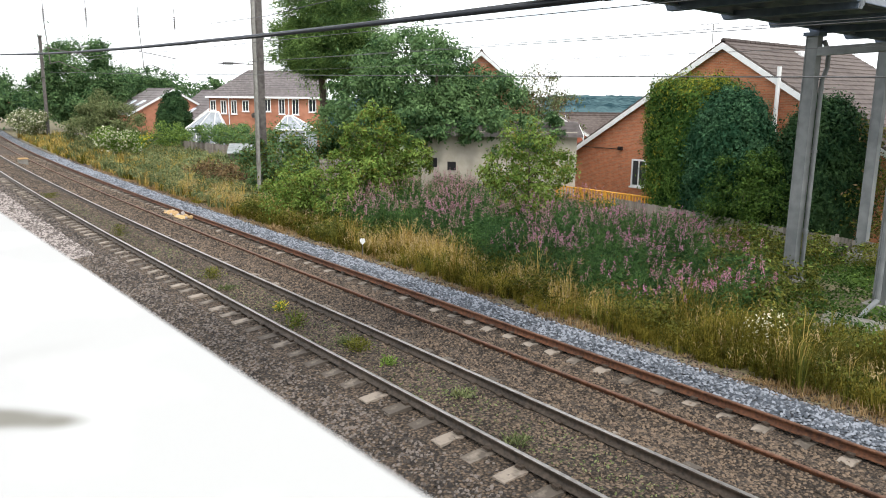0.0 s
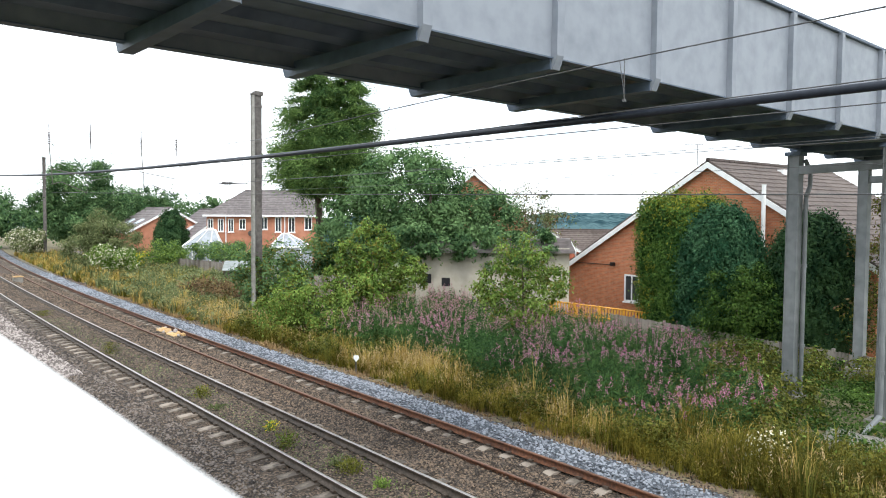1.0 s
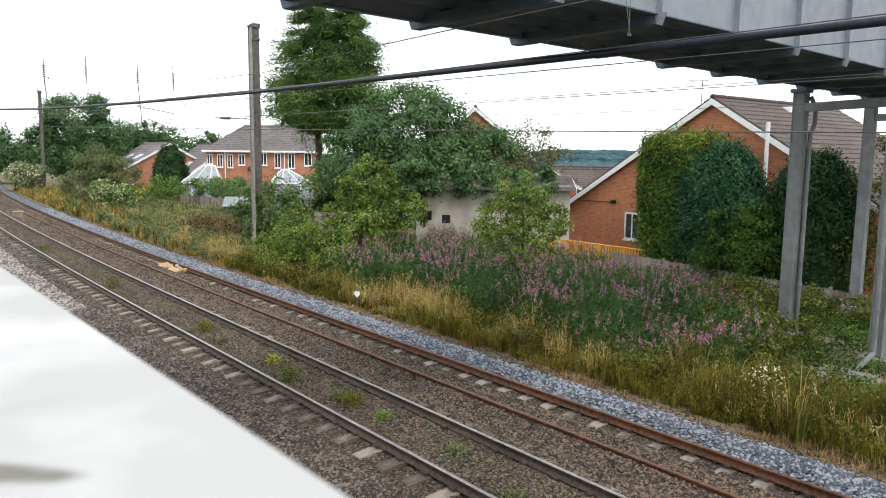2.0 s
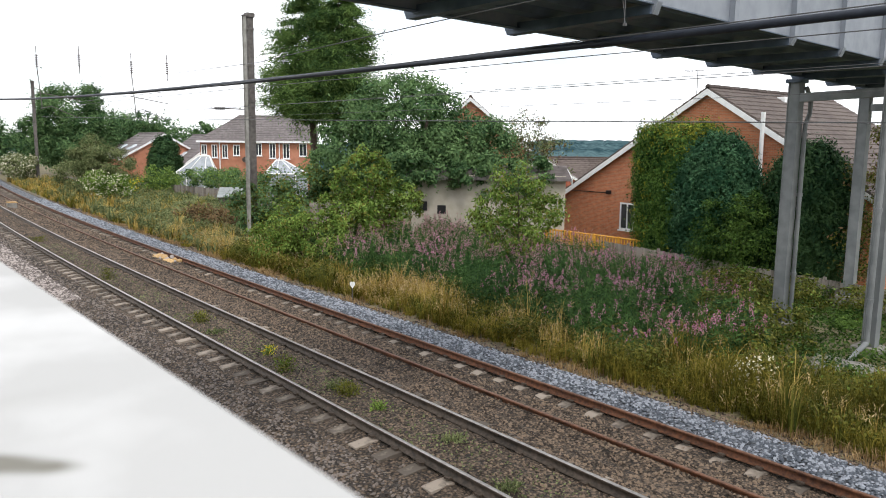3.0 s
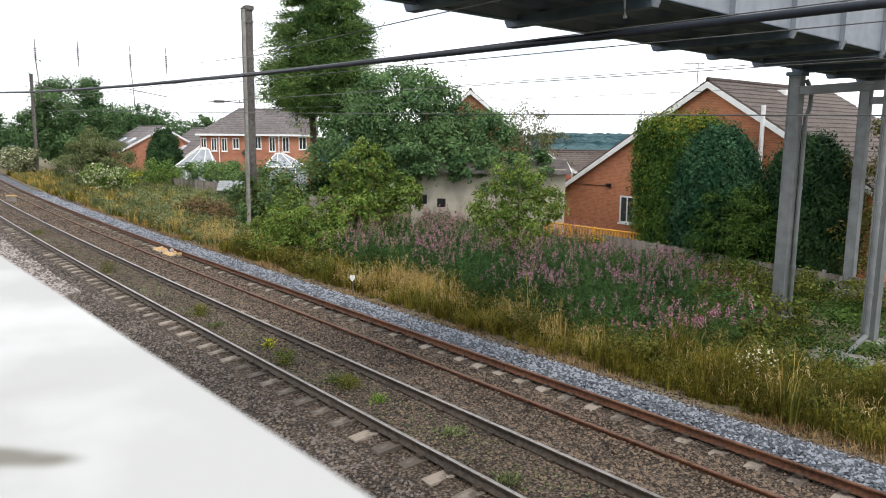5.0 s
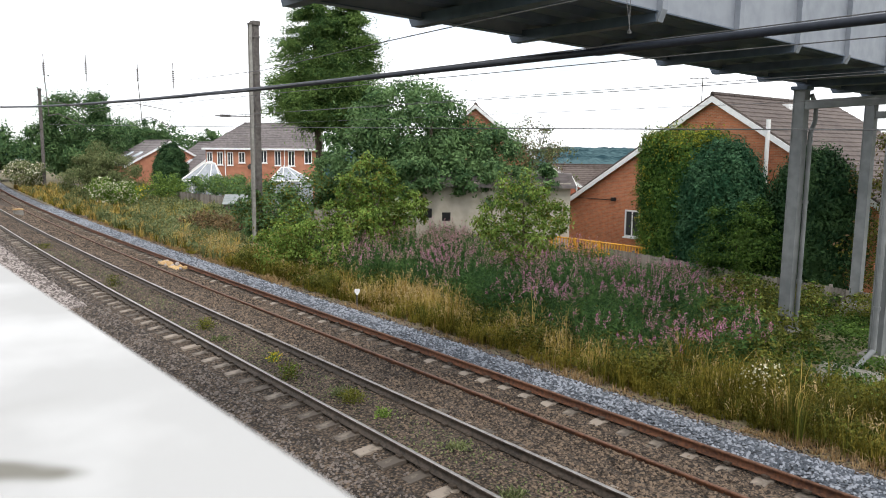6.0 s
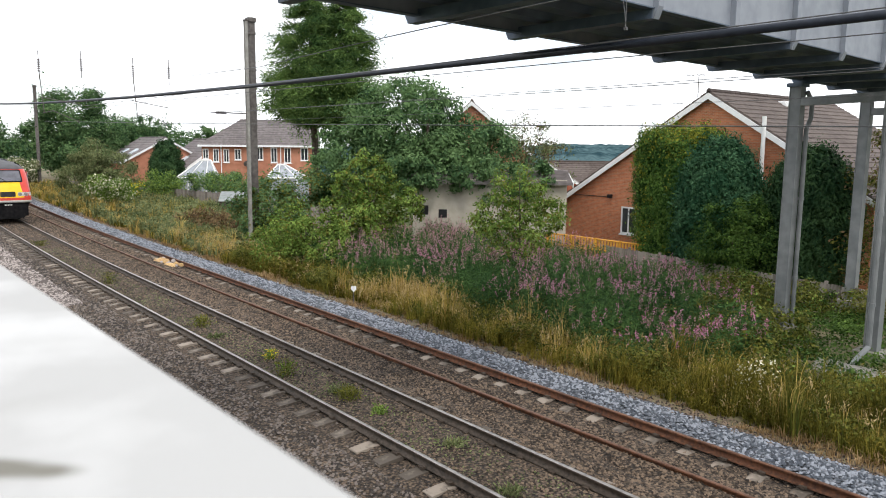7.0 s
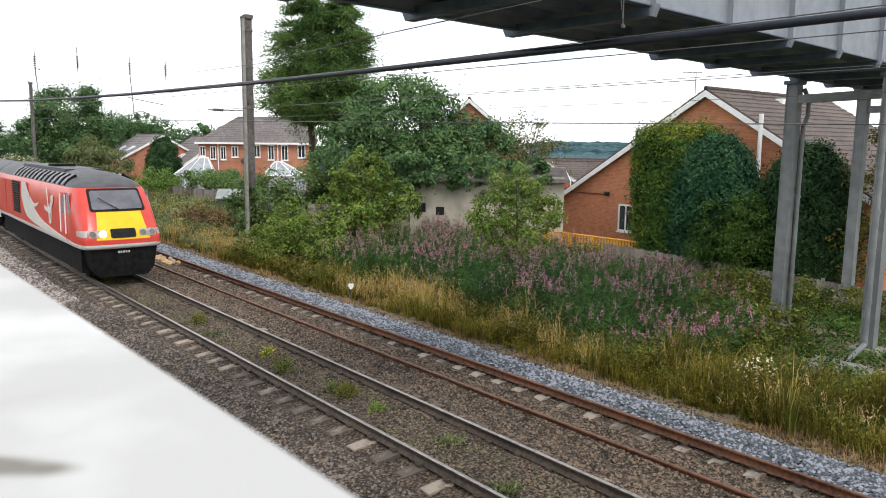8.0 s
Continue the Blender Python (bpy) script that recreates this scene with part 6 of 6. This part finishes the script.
build_fence("pale leaning board fence by the old building", [(23.0, 36.5), (20.8, 37.8)], 1.5)


def build_railing():
    t = thing("railing", "low orange-yellow slatted railing beside the brick house", "railing")
    (xa, ya, za), (xb, yb, zb) = (29.3, 27.5, 0.42), (31.3, 22.7, 0.12)
    for dz in (0.0, -0.55):
        part("rail", pipe(bmesh.new(), [(xa, ya, za + dz), (xb, yb, zb + dz)], 0.045, 8), M["yellow"], t)
    for i in range(5):
        f = i / 4
        x, y, z = xa + (xb - xa) * f, ya + (yb - ya) * f, za + (zb - za) * f
        part("post", boxed(x - 0.05, x + 0.05, y - 0.05, y + 0.05, -1.2, z + 0.06), M["yellow"], t)
    slat = None
    for i in range(34):
        f = (i + 0.5) / 34
        if slat is None:
            slat = part("slat", boxed(-0.012, 0.012, -0.035, 0.035, -0.7, -0.03), M["yellow"], t)
            ob = slat
        else:
            ob = new("slat", slat.data)
            ob.parent = t
        ob.matrix_basis = pose(xa + (xb - xa) * f, ya + (yb - ya) * f, za + (zb - za) * f, 0, 0, 22)


build_railing()


def build_cold_frame():
    t = thing("garden_shed", "low garden shed with a pale sloping roof sheet", "shed")
    t.matrix_basis = pose(26.4, 61.0, -0.1, 0, 0, -28)
    part("wall", boxed(-1.2, 1.2, -1.0, 1.0, -1.5, 0.3), M["fence"], t)
    b = bmesh.new()
    prism(b, [(-1.25, 0.3), (1.25, 0.95), (1.25, 1.02), (-1.25, 0.37)], "x", -1.3, 1.3)
    part("roof", b, M["pale_sheet"], t, "pale grey-green roof sheet")
    part("gable_board", prism(bmesh.new(), [(-1.0, 0.3), (1.0, 0.3), (1.0, 0.86)], "x", -1.2, 1.2), M["fence"], t)


build_cold_frame()


def build_track_box():
    t = thing("trackside_box", "small pale equipment box between the two tracks", "equipment box")
    x, y = 10.35, 65.0
    part("body", boxed(x - 0.3, x + 0.3, y - 0.35, y + 0.35, -0.5, 0.06, bevel=0.03), M["concrete"], t)
    part("lid", boxed(x - 0.34, x + 0.34, y - 0.39, y + 0.39, 0.063, 0.14, bevel=0.02), M["sand"], t, "pale pinkish lid")


build_track_box()


def build_white_marker():
    t = thing("trackside_marker", "small white shield-shaped marker on a short post", "sign")
    x, y = 13.5, 21.6
    b = bmesh.new()
    prism(b, [(-0.09, 0.05), (0, -0.06), (0.09, 0.05), (0.09, 0.14), (0.04, 0.17), (0, 0.15), (-0.04, 0.17), (-0.09, 0.14)], "y", -0.012, 0.012)
    bmesh.ops.transform(b, matrix=pose(x, y, 0.0, 0, 0, -32), verts=b.verts[:])
    part("plate", b, M["trim"], t)
    part("post", tube(bmesh.new(), (x + 0.01, y + 0.03, -0.6), (x + 0.01, y + 0.03, 0.1), 0.02, 0.02, 8), M["mast"], t)


build_white_marker()


# ---- the train ----
def car_skin(L, levels, nose):
    """Stacked plan outlines: levels of (z, half width, front half width, set-back of the front). Returns verts, quads and the grid."""
    rows = []
    for z, hw, wf, y0 in levels:
        pts = []
        for i in range(9):
            pts.append((-hw, L - (L - y0 - 1.3) * i / 8))
        if nose:
            for i in range(1, 7):
                f = i / 7
                a, b, c = Vector((-hw, y0 + 1.3)), Vector((-hw, y0 + 0.12)), Vector((-wf, y0 + 0.07))
                pts.append(tuple(a.lerp(b, f).lerp(b.lerp(c, f), f)))
        for i in range(9):
            s = -1 + 2 * i / 8
            pts.append((s * wf, y0 + 0.07 * s * s))
        pts = pts + [(-x, y) for x, y in pts[::-1] if x < -wf * 0.999 and (x, y) != (-wf, y0 + 0.07)]
        rows.append([(x, y, z) for x, y in pts])
    return rows


def skin_mesh(name, rows, pick, mats, parent, close=True):
    n, k = len(rows), len(rows[0])
    v = np.array(rows).reshape(-1, 3)
    q, idx = [], []
    for r in range(n - 1):
        for i in range(k - 1):
            q.append((r * k + i, r * k + i + 1, (r + 1) * k + i + 1, (r + 1) * k + i))
            idx.append(pick(r, i, k))
        q.append((r * k + k - 1, r * k, (r + 1) * k, (r + 1) * k + k - 1))
        idx.append(pick(r, 0, k))
    return npmesh(name, v, np.array(q), mats, parent, np.array(idx), smooth=True)


def bogie(t, y, r=0.5):
    b = bmesh.new()
    for s in (-1, 1):
        box(b, s * 1.02 - 0.07, s * 1.02 + 0.07, y - 1.75, y + 1.75, 0.42, 0.68, bevel=0.03)
        box(b, s * 1.05 - 0.12, s * 1.05 + 0.12, y - 0.35, y + 0.35, 0.3, 0.95, bevel=0.03)
        for d in (-1.3, 1.3):
            box(b, s * 1.05 - 0.1, s * 1.05 + 0.1, y + d - 0.2, y + d + 0.2, 0.32, 0.72, bevel=0.03)
    box(b, -0.95, 0.95, y - 0.3, y + 0.3, 0.45, 0.75)
    fr = part("bogie_frame", b, M["under"], t, "black bogie frame")
    for d in (-1.3, 1.3):
        w = bmesh.new()
        for s in (-1, 1):
            tube(w, (s * 0.685, y + d, r), (s * 0.82, y + d, r), r, r, 20)
        tube(w, (-0.7, y + d, r), (0.7, y + d, r), 0.08, 0.08, 8)
        part("wheelset", w, M["under"], fr)


def side_panel(name, outline, x, material, parent, label="", sign=1, thick=0.012):
    b = bmesh.new()
    lo, hi = sorted((x, x + sign * thick))
    prism(b, outline, "x", lo, hi)
    return part(name, b, material, parent, label)


def build_power_car():
    t = thing("power_car", "red diesel power car with yellow nose and grey roof", "train")
    L = 17.6
    lv = [(1.2, 1.33, 1.14, 0.12), (1.225, 1.35, 1.17, 0.04), (1.30, 1.37, 1.20, 0.0), (1.36, 1.37, 1.20, 0.0), (1.365, 1.37, 1.20, 0.0), (1.52, 1.37, 1.19, 0.02), (1.525, 1.37, 1.19, 0.02),
          (1.75, 1.37, 1.14, 0.12), (2.0, 1.37, 1.07, 0.28), (2.3, 1.365, 1.01, 0.46), (2.46, 1.36, 0.99, 0.58), (2.7, 1.345, 0.96, 0.78), (2.95, 1.315, 0.93, 1.0), (3.15, 1.27, 0.9, 1.2),
          (3.24, 1.24, 0.88, 1.3), (3.25, 1.235, 0.88, 1.31), (3.36, 1.16, 0.84, 1.6), (3.5, 1.02, 0.74, 2.1), (3.64, 0.8, 0.58, 2.8), (3.73, 0.52, 0.42, 3.5), (3.79, 0.26, 0.2, 4.2), (3.8, 0.02, 0.015, 4.6)]
    rows = car_skin(L, lv, True)

    def pick(r, i, k):
        front = 16 <= i < k - 17
        z = (lv[r][0] + lv[r + 1][0]) / 2
        if z < 1.362:
            return 2
        if z < 1.522:
            return 0
        if z > 3.245:
            return 3
        if front and z < 2.6:
            return 1
        return 0
    skin_mesh("body", rows, pick, [M["red"], M["nose_yellow"], M["train_white"], M["train_grey"]], t)
    part("floor", boxed(-1.28, 1.28, 0.6, L - 0.02, 1.12, 1.23), M["under"], t)
    part("rear_wall", boxed(-1.3, 1.3, L - 0.03, L, 0.95, 3.2), M["train_grey"], t)

    def on_front(x, z):
        """The front surface's y at that height, near the middle."""
        zz = [a[0] for a in lv]
        y0 = np.interp(z, zz, [a[3] for a in lv])
        wf = np.interp(z, zz, [a[2] for a in lv])
        return float(y0 + 0.07 * (x / wf) ** 2)

    def front_patch(name, span, material, parent, lift=0.02, label="", r=0.06):
        """A rounded patch that follows the curved front: span is (x0, x1, z0, z1, taper at the top)."""
        x0, x1, z0, z1, taper = span
        b = bmesh.new()
        nz, nx = 14, 10
        grid = []
        for j in range(nz + 1):
            z = z0 + (z1 - z0) * j / nz
            e = min(z - z0, z1 - z)
            cut = r - math.sqrt(max(0.0, r * r - (r - e) ** 2)) if e < r else 0.0
            tp = taper * j / nz
            grid.append([b.verts.new((x0 + tp + cut + (x1 - x0 - 2 * tp - 2 * cut) * i / nx, 0, z)) for i in range(nx + 1)])
        for row in grid:
            for v in row:
                v.co.y = on_front(v.co.x, v.co.z) - lift
        for j in range(nz):
            for i in range(nx):
                b.faces.new((grid[j][i], grid[j][i + 1], grid[j + 1][i + 1], grid[j + 1][i]))
        bmesh.ops.solidify(b, geom=b.faces[:], thickness=-0.02)
        return part(name, b, material, parent, label)

    sur = front_patch("windscreen_surround", (-0.93, 0.93, 2.46, 3.23, 0.05), M["black"], t, 0.02, "black windscreen surround")
    front_patch("windscreen", (-0.85, 0.85, 2.535, 3.16, 0.04), M["screen"], sur, 0.045)
    b = bmesh.new()
    pipe(b, [(0.05, on_front(0, 2.5) - 0.09, 2.5), (-0.3, on_front(0, 2.7) - 0.09, 2.72), (-0.6, on_front(0, 2.9) - 0.09, 2.93)], 0.018, 5)
    part("wiper", b, M["black"], sur)
    front_patch("coupling_hatch", (-0.42, 0.42, 1.58, 1.89, 0.0), M["black"], t, 0.02, "black hatch in the yellow nose")
    for s in (-1, 1):
        # lamp cluster recess with two lamps
        rec = front_patch("lamp_recess", (s * 0.83 - 0.29, s * 0.83 + 0.29, 1.61, 1.85, 0.0), M["train_white"], t, 0.012)
        for dx in (-0.165, 0.165):
            x = s * 0.83 + dx
            lit = s < 0 and dx > 0
            front_patch("headlamp", (x - 0.105, x + 0.105, 1.625, 1.835, 0.0), M["lamp_on"] if lit else M["lamp_off"], rec, 0.035, "lit white headlamp" if lit else "round headlamp", r=0.104)
        # white flash that wraps round the nose's corner
        b = bmesh.new()
        strip = []
        for k in range(9):
            f = 0.3 + 0.7 * k / 8
            col = []
            for z in (1.63 + 0.02 * (1 - f), 1.80 + 0.06 * f):
                zz = [q[0] for q in lv]
                hw, wf, y0 = (float(np.interp(z, zz, [q[c] for q in lv])) for c in (1, 2, 3))
                p0, p1, p2 = Vector((-hw, y0 + 1.3)), Vector((-hw, y0 + 0.12)), Vector((-wf, y0 + 0.07))
                p = p0.lerp(p1, f).lerp(p1.lerp(p2, f), f)
                p += (p - Vector((0, y0 + 1.6))).normalized() * 0.018
                col.append(b.verts.new((-s * p.x if s > 0 else p.x, p.y, z)))
            strip.append(col)
        for c0, c1 in zip(strip, strip[1:]):
            b.faces.new((c0[0], c1[0], c1[1], c0[1]))
        bmesh.ops.solidify(b, geom=b.faces[:], thickness=0.01)
        part("lamp_flash", b, M["train_white"], t, "white flash beside the lamps")
    # number plate as plain bars
    b = bmesh.new()
    for i in range(5):
        box(b, -0.2 + i * 0.085, -0.145 + i * 0.085, 0.13, 0.18, 1.04, 1.11)
    part("number_bars", b, M["train_white"], t, "row of plain pale bars")
    b = bmesh.new()
    prism(b, [(-1.15, 1.215), (1.15, 1.215), (1.02, 0.5), (0.8, 0.22), (-0.8, 0.22), (-1.02, 0.5)], "y", 0.17, 1.1)
    part("front_valance", b, M["under"], t, "black front valance")
    for s in (-1, 1):
        b = bmesh.new()
        prism(b, [(1.0, 1.21), (1.0, 0.3), (L - 0.4, 0.4), (L - 0.4, 1.21)], "x", min(s * 0.55, s * 1.2), max(s * 0.55, s * 1.2))
        part("equipment_box", b, M["under"], t)
    for y in (3.3, 13.6):
        bogie(t, y)
    for s in (-1, 1):
        X = s * 1.372
        # cab door, its window and grab rails
        d = side_panel("cab_door", [(2.25, 1.4), (2.85, 1.4), (2.85, 3.05), (2.25, 3.05)], s * 1.345, M["red"], t, "", s, 0.035)
        side_panel("door_window", [(2.36, 2.3), (2.74, 2.3), (2.74, 2.95), (2.36, 2.95)], s * 1.372, M["screen"], d, "", s, 0.012)
        for yy in (2.15, 2.95):
            part("grab_rail", pipe(bmesh.new(), [(s * 1.41, yy, 1.6), (s * 1.39, yy, 3.0)], 0.025, 6), M["trim"], t, "pale vertical grab rail")
        side_panel("cab_window", [(1.5, 2.36), (2.02, 2.36), (2.02, 3.08), (1.78, 3.08)], s * 1.345, M["screen"], t, "", s, 0.02)
        # swoosh and emblem in the livery
        sw = [(1.6, 1.37), (3.29, 1.45), (4.85, 1.56), (6.2, 1.68), (7.3, 1.86), (8.0, 2.08), (8.65, 2.38), (9.2, 2.72), (9.7, 3.1), (10.65, 3.1), (10.76, 2.4), (10.4, 1.95), (9.7, 1.62), (8.3, 1.47), (6.4, 1.38)]
        side_panel("livery_swoosh", sw, s * 1.371, M["train_white"], t, "pale grey curved livery band", s)
        fl = [(6.9, 2.42), (7.4, 2.22), (8.0, 2.14), (8.65, 2.3), (8.8, 2.5), (8.1, 2.3), (7.4, 2.34)]
        side_panel("livery_flash", fl, s * 1.374, M["train_white"], t, "", s)
        for k, o in enumerate(([(4.9, 1.72), (5.1, 1.72), (5.37, 3.05), (5.25, 3.08)], [(4.25, 2.55), (4.85, 2.1), (5.8, 2.2), (5.85, 2.35), (4.95, 2.32), (4.35, 2.78)], [(4.2, 2.62), (4.55, 2.5), (4.6, 2.8), (4.25, 2.86)], [(4.7, 1.75), (4.85, 1.75), (4.6, 2.5), (4.45, 2.5)])):
            side_panel("emblem", o, s * (1.374 + 0.002 * k), M["train_white"], t, "pale abstract emblem shape", s)
        g = side_panel("louvre_frame", [(11.35, 1.62), (12.85, 1.62), (12.85, 3.08), (11.35, 3.08)], s * 1.368, M["black"], t, "black side louvre", s, 0.02)
        b = bmesh.new()
        for k in range(14):
            z = 1.5 + k * 0.102
            box(b, min(s * 1.388, s * 1.41), max(s * 1.388, s * 1.41), 11.4, 12.8, z + 0.16, z + 0.21)
        part("slats", b, M["under"], g)
        for yy in (13.2, 15.0):
            side_panel("body_panel", [(yy, 1.5), (yy + 1.5, 1.5), (yy + 1.5, 3.05), (yy, 3.05)], s * 1.369, M["red"], t, "", s)
        # roof louvres over the engine
        for k in range(26):
            y = 2.9 + k * 0.42
            b = bmesh.new()
            for (xa, za), (xb, zb) in (((1.22, 3.27), (1.03, 3.5)), ((1.03, 3.5), (0.8, 3.64))):
                pipe(b, [(s * xa, y, za), (s * xb, y, zb)], 0.05, 5)
            part("roof_louvre", b, M["trim_grey"] if k % 2 else M["under"], t)
    b = bmesh.new()
    box(b, -0.7, 0.7, 5.2, 14.0, 3.62, 3.8, bevel=0.04)
    part("roof_hatch", b, M["train_grey"], t)
    b = bmesh.new()
    box(b, -0.45, 0.45, 8.5, 9.6, 3.78, 3.9, bevel=0.03)
    part("exhaust_port", b, M["under"], t)
    return t


def build_coach():
    t = thing("coach", "red passenger coach with dark windows", "train", "coaches")
    L = 22.6
    lv = [(0.9, 1.33, 1.2, 0.0), (1.0, 1.36, 1.25, 0), (1.25, 1.37, 1.3, 0), (1.26, 1.37, 1.3, 0), (1.9, 1.37, 1.3, 0), (2.9, 1.3, 1.22, 0), (3.1, 1.2, 1.1, 0.0), (3.4, 0.95, 0.9, 0), (3.65, 0.55, 0.5, 0), (3.75, 0.02, 0.015, 0)]
    rows = car_skin(L, [(z, hw, hw * 0.995, 0.0) for z, hw, wf, y in lv], False)
    skin_mesh("body", rows, lambda r, i, k: 1 if lv[r + 1][0] < 1.26 else 2 if lv[r][0] > 2.95 else 0, [M["red"], M["train_white"], M["train_grey"]], t)
    part("end_wall", boxed(-1.2, 1.2, -0.02, 0.02, 1.0, 3.2), M["train_grey"], t)
    part("floor", boxed(-1.28, 1.28, 0.1, L - 0.02, 0.8, 0.95), M["under"], t)
    for s in (-1, 1):
        for k in range(8):
            y = 2.6 + k * 2.25
            side_panel("window", [(y, 1.95), (y + 1.6, 1.95), (y + 1.6, 2.65), (y, 2.65)], s * 1.352, M["pane"], t, "", s, 0.02)
        for y in (0.7, L - 1.6):
            side_panel("door", [(y, 1.05), (y + 0.9, 1.05), (y + 0.9, 2.95), (y, 2.95)], s * 1.352, M["train_white"], t, "pale door", s, 0.03)
    part("underframe_box", boxed(-1.0, 1.0, 6.0, 16.0, 0.4, 0.8, bevel=0.03), M["under"], t)
    for y in (3.2, 19.0):
        bogie(t, y, 0.45)
    return t


power_car = build_power_car()
coach_a = build_coach()
coach_b = copy_thing(coach_a, pose(0, 0, 0))


def motions():
    mid = (RAIL_A + RAIL_B) / 2
    for car, lag, half in ((power_car, 0.0, 17.6), (coach_a, 18.1, 22.6), (coach_b, 41.2, 22.6)):
        rows = []
        for k in range(17):
            t = k * 0.5
            s = 8 - t
            # the train slows a little as it comes near
            y = 27.1 + 24.0 * s + 2.0 * min(s, 1.5) ** 2 + 6.0 * max(s - 1.5, 0) + lag
            a, b = (y + half * 0.18), (y + half * 0.8)
            xa, xb = float(bend(a)), float(bend(b))
            turn = math.atan2(xb - xa, b - a)
            rows.append((t, pose(mid + xa - turn * (a - y), y, 0, 0, 0, -math.degrees(turn))))
        walk(car, rows)


motions()
